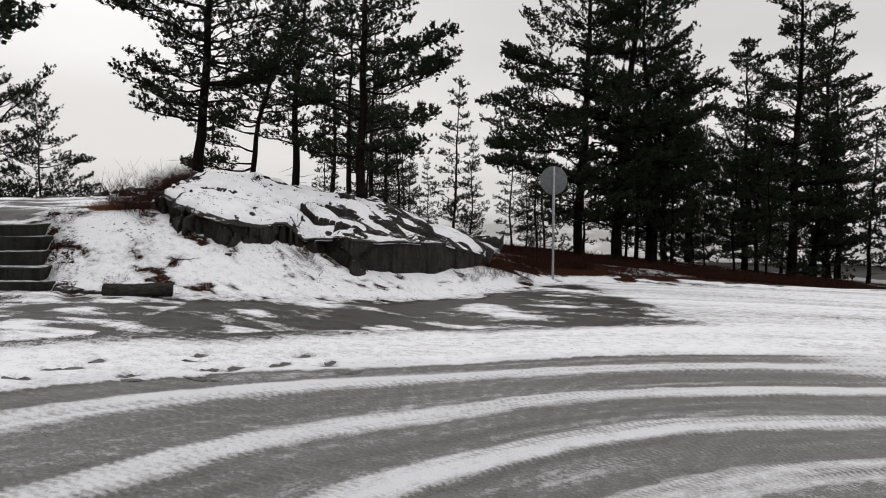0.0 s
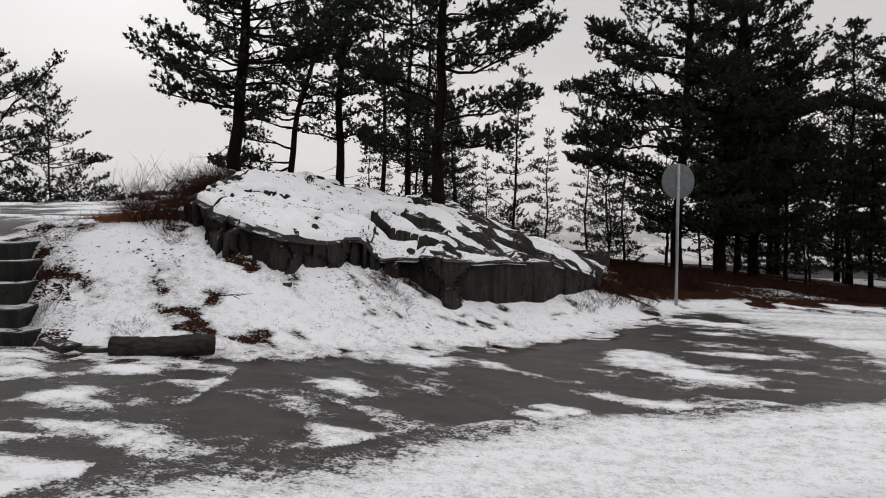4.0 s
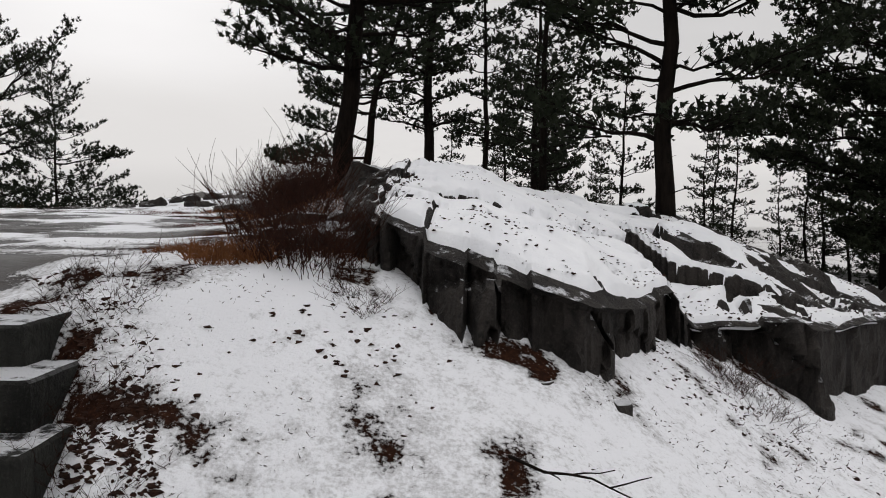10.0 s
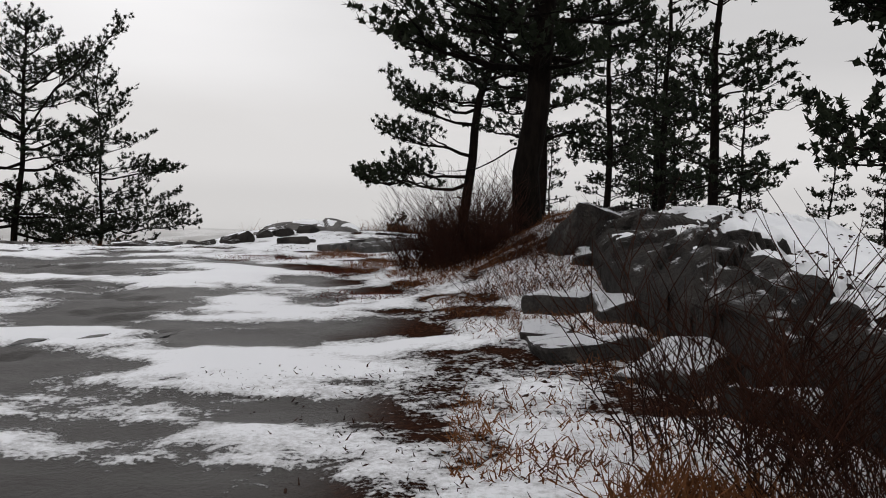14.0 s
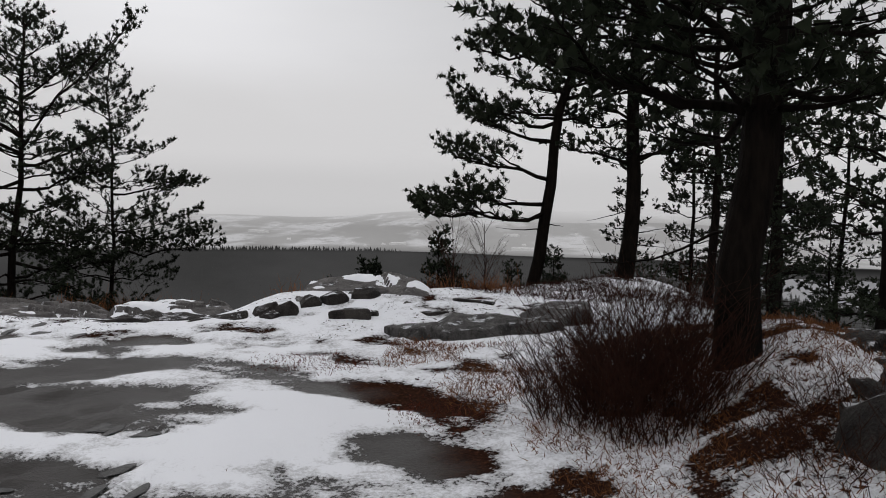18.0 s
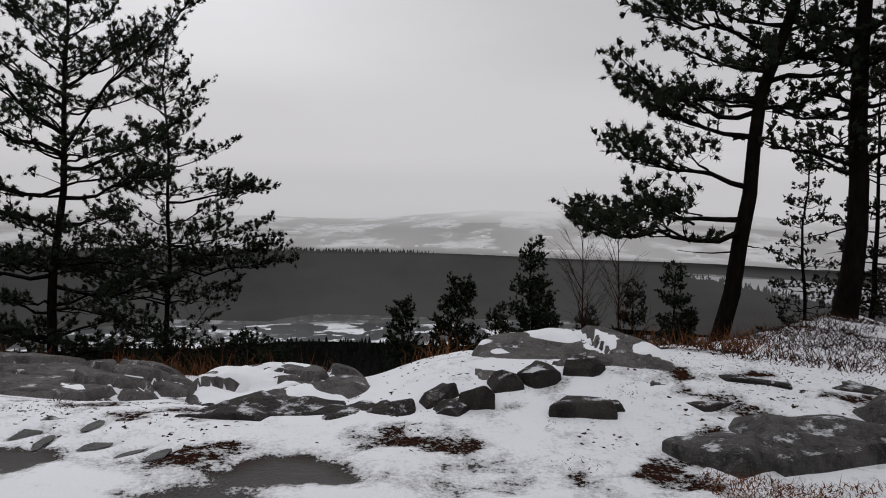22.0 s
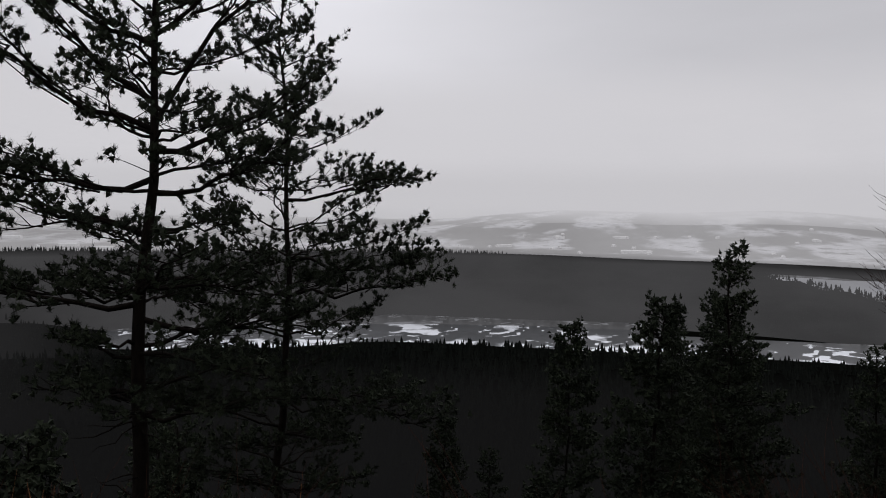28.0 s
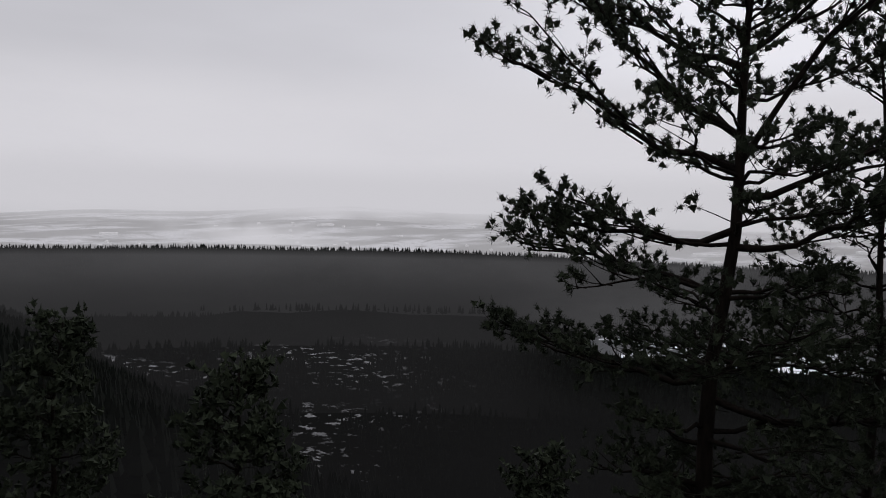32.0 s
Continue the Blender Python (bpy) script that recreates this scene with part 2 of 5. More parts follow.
GROUND = ground_material()
ROCK = rock_material("dark_gneiss", (0.009, 0.0075, 0.007), (0.042, 0.036, 0.032), (0.012, 0.012, 0.010), 0.10)
SLAB = rock_material("grey_gneiss", (0.055, 0.050, 0.048), (0.15, 0.138, 0.132), (0.07, 0.062, 0.058), 0.04)
SNOW = snow_material()
BARK = plain("pine_bark", (0.0035, 0.003, 0.0027), (0.015, 0.0115, 0.009), 22, 0.95, 0.9, 0.02, (1, 1, 0.25))
TWIG = plain("brown_twigs", (0.013, 0.006, 0.0045), (0.050, 0.020, 0.0125), 30, 0.9)
NEEDLE = plain("pine_needles", (0.008, 0.011, 0.007), (0.026, 0.033, 0.018), 6, 0.85, 0.1)
FIRS = plain("far_forest", (0.005, 0.006, 0.005), (0.010, 0.012, 0.0095), 0.06, 0.9, 0.0)
GRASS = plain("dead_grass", (0.07, 0.025, 0.010), (0.22, 0.09, 0.034), 12, 0.9)
LOGWOOD = plain("weathered_log", (0.010, 0.009, 0.0075), (0.045, 0.040, 0.034), 30, 0.9, 0.8, 0.02, (0.3, 1, 1))
STONE = rock_material("step_stone", (0.009, 0.009, 0.008), (0.030, 0.030, 0.026), (0.010, 0.012, 0.008), 0.26)
BLOCK = rock_material("broken_gneiss", (0.014, 0.012, 0.011), (0.055, 0.048, 0.043), (0.016, 0.016, 0.014), 0.12)
SNOWY = rock_material("broken_gneiss_snowy", (0.014, 0.012, 0.011), (0.055, 0.048, 0.043), (0.016, 0.016, 0.014), 0.36)
SPECKLED = rock_material("speckled_gneiss", (0.020, 0.019, 0.018), (0.13, 0.123, 0.118), (0.035, 0.035, 0.032), 0.08)
REDMOSS = plain("red_moss", (0.05, 0.012, 0.007), (0.15, 0.036, 0.018), 25, 0.95)
SOIL = plain("dark_earth", (0.010, 0.006, 0.005), (0.045, 0.022, 0.015), 40, 0.95)
STEEL = plain("galvanised_steel", (0.30, 0.31, 0.32), (0.42, 0.43, 0.44), 14, 0.45, 0.05)
STEEL.node_tree.nodes["Principled BSDF"].inputs["Metallic"].default_value = 0.7
for dull, gloss in ((ROCK, 0.2), (BLOCK, 0.2), (STONE, 0.2), (SLAB, 0.3), (BARK, 0.05), (TWIG, 0.08), (NEEDLE, 0.12), (FIRS, 0.05), (GRASS, 0.15), (SOIL, 0.1), (LOGWOOD, 0.2)):
    dull.node_tree.nodes["Principled BSDF"].inputs["Specular IOR Level"].default_value = gloss
SIGNBACK = plain("sign_back_paint", (0.085, 0.09, 0.095), (0.13, 0.14, 0.145), 9, 0.5, 0.03)


# ---- building helpers ----
def mesh_np(name, verts, faces, mat, smooth=True):
    """A mesh from arrays; faces are all of one size."""
    me = bpy.data.meshes.new(name)
    verts, faces = np.asarray(verts, np.float32), np.asarray(faces, np.int32)
    n, k = faces.shape
    me.vertices.add(len(verts))
    me.vertices.foreach_set("co", verts.ravel())
    me.loops.add(n * k)
    me.loops.foreach_set("vertex_index", faces.ravel())
    me.polygons.add(n)
    me.polygons.foreach_set("loop_start", np.arange(0, n * k, k, dtype=np.int32))
    me.polygons.foreach_set("loop_total", np.full(n, k, np.int32))
    me.polygons.foreach_set("use_smooth", np.full(n, smooth, bool))
    me.materials.append(mat)
    me.update(calc_edges=True)
    return me


def part(name, mesh, parent, label=""):
    ob = new(name, mesh)
    ob.parent = parent
    return tagged(ob, label)


def grid_faces(nu, nv):
    a = np.arange(nu * nv).reshape(nu, nv)
    return np.stack([a[:-1, :-1], a[1:, :-1], a[1:, 1:], a[:-1, 1:]], -1).reshape(-1, 4)


def smooth_step(lo, hi, v):
    k = np.clip((v - lo) / (hi - lo), 0, 1)
    return k * k * (3 - 2 * k)


LATTICE = np.random.default_rng(3).random((256, 256)).astype(np.float32)


def value_noise(x, y, scale, octaves=4, seed=0):
    """Smooth noise from 0 to 1 over a plane; scale is the size of its largest bumps in metres."""
    out, amp, total = 0, 1.0, 0.0
    for o in range(octaves):
        u, v = x / scale + 17.3 * (o + 1) + seed * 7.7, y / scale + 5.9 * (o + 1) + seed * 3.1
        iu, iv = np.floor(u).astype(int), np.floor(v).astype(int)
        fu, fv = u - iu, v - iv
        fu, fv = fu * fu * (3 - 2 * fu), fv * fv * (3 - 2 * fv)
        a, b = LATTICE[iu % 256, iv % 256], LATTICE[(iu + 1) % 256, iv % 256]
        c, d = LATTICE[iu % 256, (iv + 1) % 256], LATTICE[(iu + 1) % 256, (iv + 1) % 256]
        out = out + amp * (a * (1 - fu) * (1 - fv) + b * fu * (1 - fv) + c * (1 - fu) * fv + d * fu * fv)
        total += amp
        amp *= 0.5
        scale /= 2.0
    return out / total


def plates_np(a, b, sites, seed, size, tilt, warp=0.25):
    """Random flat-topped plates over coordinates a, b: each point's offset and its nearness to a joint."""
    rnd = np.random.default_rng(seed)
    pa, pb = rnd.uniform(a.min(), a.max(), sites), rnd.uniform(b.min(), b.max(), sites)
    w = value_noise(a, b, 0.5, 3, seed) - 0.5
    best, second, own = np.full(a.shape, 1e9), np.full(a.shape, 1e9), np.zeros(a.shape, int)
    for k in range(sites):
        d = np.hypot(a + w * warp - pa[k], b - w * warp - pb[k])
        near = d < best
        second = np.where(near, best, np.minimum(second, d))
        own, best = np.where(near, k, own), np.where(near, d, best)
    off = rnd.uniform(-size, size, sites)[own] + rnd.normal(0, tilt, sites)[own] * (a - pa[own]) + rnd.normal(0, tilt, sites)[own] * (b - pb[own])
    return off, second - best


# ---- lie of the land ----
def edge_y(x):
    """Where the hilltop breaks off towards the valley."""
    return 23.0 + 7.0 * smooth_step(-9.0, -2.0, x) + 3.0 * smooth_step(2, 12, x) - 2.5 * np.clip(-15.7 - x, 0, 12)


def bank_run(x, y):
    """Distance behind the foot of the bank beside the road."""
    foot = 10.25 + np.logaddexp(0, (x + 3.85) * 3) / 3 + 0.35 * np.clip(x - 0.3, 0, 20)
    return y - (18.5 - np.logaddexp(0, (18.5 - foot) * 3) / 3)


STEP_Y, STEP_RUN, STEP_RISE, STEP_X0 = 10.65, 0.30, 0.20, -8.9


def step_end(y):
    """The steps' open end, which slants back as they climb."""
    return -5.62 - 0.56 * (y - 10.95)


def cape(turn):
    """How far the wooded ridge reaches back; it narrows to a cape with a bay behind it."""
    return np.interp(turn, (-30, -25, -18, -11, -1, 5, 10), (960, 1020, 1190, 1450, 1470, 1520, 1750))


def land(x, y):
    x, y = np.asarray(x, float), np.asarray(y, float)
    road = -0.010 * np.clip(y, -30, 40) + 0.45 * smooth_step(0.5, -5.0, x) - 0.025 * np.clip(x - 2.5, 0, 15) * smooth_step(8, 16, y)
    top = 0.45 - 0.105 * np.clip(x - 0.3, 0, 18) + 1.05 * smooth_step(-0.5, -5.2, x) + 0.048 * np.clip(y - 14, 0, 9) * smooth_step(-1, -6, x)
    top = top - 0.30 * smooth_step(20.9, 22.4, y) * smooth_step(-9.6, -10.8, x)
    rise = smooth_step(0, 1, bank_run(x, y) / (3.4 - 0.6 * smooth_step(-4.3, -5.7, x)))
    z = road * (1 - rise) + top * rise
    # the flight of steps lies in a cutting
    flight = smooth_step(step_end(y) + 0.10, step_end(y) - 0.05, x)
    ramp_z = 0.40 + np.clip((y - STEP_Y) / (5 * STEP_RUN), 0, 1) * 0.90 - 0.16 * smooth_step(STEP_Y - 0.1, STEP_Y, y) * smooth_step(STEP_Y + 1.55, STEP_Y + 1.35, y)
    cut = flight * smooth_step(9.3, 10.3, y) * smooth_step(13.1, 12.1, y)
    z = z * (1 - cut) + ramp_z * cut
    # low humps of bedrock at the brink, a mound beneath the thick pine
    z = z + 0.12 * np.exp(-(((x + 9.15) / 1.2) ** 2 + ((y - 22.1) / 0.62) ** 2))
    z = z + 0.10 * np.exp(-(((x + 7.6) / 1.3) ** 2 + ((y - 22.3) / 1.2) ** 2))
    z = z + 0.62 * np.exp(-(((x + 5.3) / 0.95) ** 2 + ((y - 18.4) / 2.0) ** 2))
    # past the brink
    d = np.clip(y - edge_y(x), 0, None)
    far_d = np.hypot(x + 12, y - 21)
    near = -0.52 * d - 0.75 * (1 - np.exp(-d / 1.2))
    turn = np.degrees(np.arctan2(-(x + 12), y - 21))
    shore = 780 + 25 * np.sin(turn * 0.09) + 900 * smooth_step(-26, -60, turn)
    valley = -112 + 40 * np.exp(-np.clip(far_d - 60, 0, None) / 130.0) - 7 * smooth_step(640, 690, far_d) * smooth_step(40, 33, turn)
    z = np.where(d > 0, np.maximum(z + near, valley), z)
    # the ridge across the lake and the hills beyond
    ridge = np.clip((far_d - shore) / 560, 0, 1)
    crest = 18.5 + 1.5 * np.sin(turn * 0.13 + 1) + 1.5 * np.sin(turn * 0.41) - 13 * smooth_step(12, -4, turn) - 1.5 * smooth_step(-4, -12, turn)
    up = (crest * np.sin(ridge * math.pi / 2) + 7 * (ridge > 0)) * (1 - smooth_step(1600, 2300, far_d) * 1.2) * (1 - smooth_step(-20, 50, far_d - cape(turn)) * smooth_step(1570, 1500, far_d) * smooth_step(-9, -12, turn))
    land_left = smooth_step(34, 44, turn) * smooth_step(300, 800, far_d) * 7 * (1 - smooth_step(900, 1500, far_d))
    hills = 120 * smooth_step(2300, 4300, far_d) * (0.8 + 0.3 * np.sin(turn * 0.11 + 2.2) + 0.10 * np.sin(turn * 0.37))
    return z + np.where(d > 0, up + land_left + hills, 0)


# ---- ground sheet ----
def glade(x, y):
    """Open snowy patches in the woods below the hill."""
    d, t = np.hypot(x + 12, y - 21), np.degrees(np.arctan2(-(x + 12), y - 21))
    return smooth_step(0.56, 0.64, value_noise(x, y, 38, 3, 14)) * smooth_step(44, 56, t) * smooth_step(210, 260, d) * smooth_step(680, 600, d)


def spread(lo, hi, stepsize, far_lo, far_hi):
    core = np.arange(lo, hi, stepsize)
    grow = lambda span: np.cumsum(stepsize * 1.115 ** np.arange(1, 1 + int(math.log(1 + span * 0.115 / stepsize) / math.log(1.115))))
    return np.concatenate([lo - grow(far_lo)[::-1], core, hi + grow(far_hi)])


gx, gy = spread(-17.0, 8.0, 0.06, 4300, 4300), spread(1.5, 24.0, 0.06, 900, 4300)
X, Y = np.meshgrid(gx, gy, indexing="ij")
Z = land(X, Y)
S = bank_run(X, Y)
n_big, n_mid, n_small = value_noise(X, Y, 1.9, 4, 1), value_noise(X, Y, 0.55, 3, 2), value_noise(X, Y, 0.22, 2, 3)
close = smooth_step(60, 20, np.hypot(X, Y - 10))
on_road = smooth_step(0.2, -0.4, S + (n_mid - 0.5) * 1.3)
brow = -6.45 - 0.115 * np.clip(Y - 14.7, 0, 10) ** 1.75
on_top = smooth_step(12.2, 12.6, Y) * smooth_step(0.15, -0.25, X - brow + (n_mid - 0.5) * 1.0) * smooth_step(20.55, 20.15, Y + (n_mid - 0.5) * 0.9 - 0.12 * (X + 10))
# tyre tracks round the bend
R = np.hypot(X - 3.2, Y - 1.0)
wob = R + (value_noise(X, Y, 3.0, 2, 5) - 0.5) * 0.34
lanes = value_noise(R * 2.6, np.arctan2(Y - 1, X - 3.2) * 2.0, 1.0, 3, 8)
off_strip = np.abs((wob - 6.85 + 0.535) % 1.07 - 0.535)
tracks = 0.30 + 0.60 * smooth_step(0.24, 0.10, off_strip + (lanes - 0.5) * 0.12) + (lanes - 0.5) * 0.42 + 0.05 * np.cos(2 * math.pi * (wob - 7.0) / 0.39 + 1)
tracks = tracks + 0.07 * np.sin(np.arctan2(Y - 1, X - 3.2) * R * 2 * math.pi / 0.075) * smooth_step(0.5, 0.3, tracks)
tracks = tracks * smooth_step(3.0, 4.2, R) + 0.45 * smooth_step(4.2, 3.0, R) + 0.02
outer = R + (n_big - 0.5) * 0.9 - np.clip(0.12 * X, -0.45, 0.5)
band = 0.92 - 0.5 * smooth_step(9.0, 9.6, outer) + (lanes - 0.5) * 0.35
verge = 0.30 + (value_noise(X * 1.0 - Y * 0.35, Y * 2.2 + X * 1.2, 1.1, 5, 6) - 0.50) * 2.3 + (n_small - 0.5) * 0.5 + 0.16 * smooth_step(-3.5, -5, X)
verge = np.where((X < -3.4) & (Y > 7.3), 0.52 + (value_noise(X, Y * 1.5, 0.5, 4, 16) - 0.5) * 2.6, verge)
snow_road = np.where(R < 7.5, tracks, np.where(outer < 9.6, band, verge))
across = smooth_step(3.2, 4.2, X + 0.1 * Y - 1.2)
snow_road = snow_road * (1 - across) + (0.80 + (lanes - 0.5) * 0.7) * across
snow_top = 0.57 + (value_noise(X * 0.8, Y * 1.9, 0.8, 5, 9) - 0.52) * 3.6 + (n_small - 0.5) * 0.5 - 0.1 * smooth_step(1.2, 0.2, brow - X)
bare = smooth_step(0.54, 0.66, n_big) * smooth_step(0.42, 0.6, n_mid)
speck = value_noise(X, Y, 0.30, 3, 12)
bare = bare * smooth_step(0.9, 1.8, np.hypot(X + 4.1, Y - 11.2))
snow_bank = 0.95 - 0.42 * bare - 0.52 * smooth_step(0.55, 0.68, speck) * smooth_step(0.40, 0.56, n_mid)
mound = np.exp(-(((X + 6.2) / 1.2) ** 2 + ((Y - 17.3) / 2.6) ** 2))
snow_bank = snow_bank - 0.18 * mound - 0.22 * smooth_step(0.45, 0.1, np.abs(S - 0.15)) * (X < 2.5)
scar = np.exp(-(((X + 4.60) / 0.24) ** 2 + ((Y - 11.95) / 0.34) ** 2)) + np.exp(-(((X + 4.3 + 0.6 * (Y - 11.35)) / 0.26) ** 2 + ((Y - 11.45) / 0.38) ** 2))
scar = scar + np.exp(-(((X + 5.95) / 0.16) ** 2 + ((Y - 12.05) / 0.24) ** 2)) + np.exp(-(((X + 6.25) / 0.25) ** 2 + ((Y - 12.2) / 0.18) ** 2)) + 0.8 * np.exp(-(((X + 3.6) / 0.45) ** 2 + ((Y - 11.2) / 0.12) ** 2))
snow_bank = np.maximum(snow_bank - 0.62 * scar * smooth_step(0.36, 0.66, speck) - 0.18 * scar, 0.31)
moss = np.exp(-(((X + 8.7) / 0.5) ** 2 + ((Y - 19.6) / 0.3) ** 2)) + np.exp(-(((X + 7.6) / 0.35) ** 2 + ((Y - 18.5) / 0.4) ** 2)) + np.exp(-(((X + 7.15) / 0.4) ** 2 + ((Y - 16.9) / 0.25) ** 2))
snow_bank = snow_bank + 0.6 * np.exp(-(((X + 9.7) / 0.9) ** 2 + ((Y - 21.9) / 0.8) ** 2)) + 0.5 * np.exp(-(((X + 5.5) / 0.40) ** 2 + ((Y - 12.55) / 0.35) ** 2)) - 0.9 * moss
snow = snow_bank * (1 - on_road) * (1 - on_top) + snow_road * on_road + snow_top * on_top
soil = (1 - on_road) * (1 - on_top * smooth_step(0.05, 0.45, brow - X + (n_mid - 0.5) * 0.8))
# footprints
steps_at = np.random.default_rng(5)
foot = np.zeros_like(X)
printed = []
for fx, fy, n, dx, dy in ((-3.3, 5.6, 16, 0.16, 0.10), (-2.2, 6.9, 7, 0.22, 0.05), (-5.5, 9.0, 26, -0.02, 0.03), (-8.3, 15.6, 14, -0.06, 0.10), (-9.2, 17.3, 16, -0.08, 0.08), (-8.4, 13.6, 14, -0.05, 0.1), (-11.2, 20.4, 6, -0.12, 0.02)):
    for k in range(n):
        px, py = fx + dx * k + steps_at.normal(0, 0.25), fy + dy * k + steps_at.normal(0, 0.25)
        a = steps_at.uniform(0.3, 1.6)
        i0, i1 = np.searchsorted(gx, (px - 0.4, px + 0.4))
        j0, j1 = np.searchsorted(gy, (py - 0.4, py + 0.4))
        lx, ly = X[i0:i1, j0:j1] - px, Y[i0:i1, j0:j1] - py
        u, w = lx * math.cos(a) + ly * math.sin(a), -lx * math.sin(a) + ly * math.cos(a)
        printed.append((px, py, a))
        foot[i0:i1, j0:j1] = np.maximum(foot[i0:i1, j0:j1], smooth_step(1.25, 0.7, np.sqrt((u / 0.15) ** 2 + (w / 0.065) ** 2)))
snow = snow - foot * 0.25 * (snow > 0.5)
past = smooth_step(0.0, 0.7, Y - edge_y(X) + (n_mid - 0.5) * 1.2)
snow = snow * (1 - past) + past * 0.02
heath = smooth_step(0.0, 0.8, S - 1.7 + 1.1 * smooth_step(0.5, 3.0, X) + (n_mid - 0.5) * 1.2) * smooth_step(-0.5, 1.4, X) * smooth_step(45, 30, Y)
snow = snow - heath * (0.62 + 1.3 * (n_big - 0.5))
FD = np.hypot(X + 12, Y - 21)
TURN = np.degrees(np.arctan2(-(X + 12), Y - 21))
far = smooth_step(1800, 2300, FD)
fleck = glade(X, Y)
snow = np.where(FD > 60, -0.6, snow)
# mask of the wooded slope, where the ground colour carries the trees' shade
wood_shade = smooth_step(0.6, 2.2, Y - edge_y(X))
lift = np.clip(snow, 0, 1) * close
Z = Z - foot * 0.025 + close * ((n_big - 0.5) * 0.10 * (1 - on_road) * (1 - on_top) + (n_mid - 0.5) * 0.05 * (1 - on_road) + (n_small - 0.5) * 0.018) + lift * 0.02
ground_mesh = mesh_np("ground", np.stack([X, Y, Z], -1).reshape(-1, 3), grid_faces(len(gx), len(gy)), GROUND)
for name, field in (("snow", snow), ("soil", soil), ("wood_shade", wood_shade), ("far", far), ("fleck", fleck), ("slush", on_road * smooth_step(8.0, 7.3, R + (n_mid - 0.5) * 0.5))):
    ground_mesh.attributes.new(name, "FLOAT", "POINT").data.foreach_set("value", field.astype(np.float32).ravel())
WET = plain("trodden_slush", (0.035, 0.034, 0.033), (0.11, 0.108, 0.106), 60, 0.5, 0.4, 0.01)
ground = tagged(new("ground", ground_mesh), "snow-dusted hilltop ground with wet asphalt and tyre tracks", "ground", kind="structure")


def ground_z(x, y):
    i, j = np.clip(np.searchsorted(gx, x), 1, len(gx) - 1), np.clip(np.searchsorted(gy, y), 1, len(gy) - 1)
    return float(Z[i - 1:i + 1, j - 1:j + 1].mean())


# trodden prints: soles and heels pressed through the snow
sole_v, sole_f = [], []
for px, py, a in printed:
    if snow[np.searchsorted(gx, px), np.searchsorted(gy, py)] < 0.30:
        continue
    for off, half, wide in ((0.0, 0.10, 0.042),):
        q = np.arange(12) * math.pi / 6
        u, w = off + half * np.cos(q) * (1 + 0.06 * np.sin(3 * q + px * 9)), wide * np.sin(q) * (1 + 0.1 * np.cos(q + py * 7))
        ex, ey = px + u * math.cos(a) - w * math.sin(a), py + u * math.sin(a) + w * math.cos(a)
        i, j = np.searchsorted(gx, ex), np.searchsorted(gy, ey)
        ez = (Z[i, j] + Z[i - 1, j - 1] + Z[i, j - 1] + Z[i - 1, j]) / 4 + 0.006
        sole_f.append(np.arange(12) + 12 * len(sole_f))
        sole_v.append(np.stack([ex, ey, ez], -1))
tagged(new("footprint", mesh_np("footprint", np.concatenate(sole_v), np.array(sole_f), WET, False)), "dark wet footprints trodden through thin snow", "footprints", kind="stuff")


# ---- pines ----
def tube(points, radii, sides=6):
    """Verts and faces of a tapered round stem along points."""
    p, r = np.asarray(points, float), np.asarray(radii, float)
    d = np.gradient(p, axis=0)
    d /= np.linalg.norm(d, axis=1)[:, None] + 1e-9
    side = np.cross(d, np.array([0.31, 0.17, 0.93]))
    side /= np.linalg.norm(side, axis=1)[:, None] + 1e-9
    up = np.cross(side, d)
    a = np.arange(sides) * 2 * math.pi / sides
    ring = p[:, None] + r[:, None, None] * (np.cos(a)[None, :, None] * side[:, None] + np.sin(a)[None, :, None] * up[:, None])
    k = np.arange(len(p) * sides).reshape(len(p), sides)
    nxt = np.roll(k, -1, 1)
    return ring.reshape(-1, 3), np.stack([k[:-1], nxt[:-1], nxt[1:], k[1:]], -1).reshape(-1, 4)


class Heap:
    """Collects pieces of one mesh."""

    def __init__(self):
        self.v, self.f, self.n = [], [], 0

    def add(self, v, f):
        self.v.append(v)
        self.f.append(f + self.n)
        self.n += len(v)

    def mesh(self, name, mat, smooth=True):
        return mesh_np(name, np.concatenate(self.v), np.concatenate(self.f), mat, smooth)


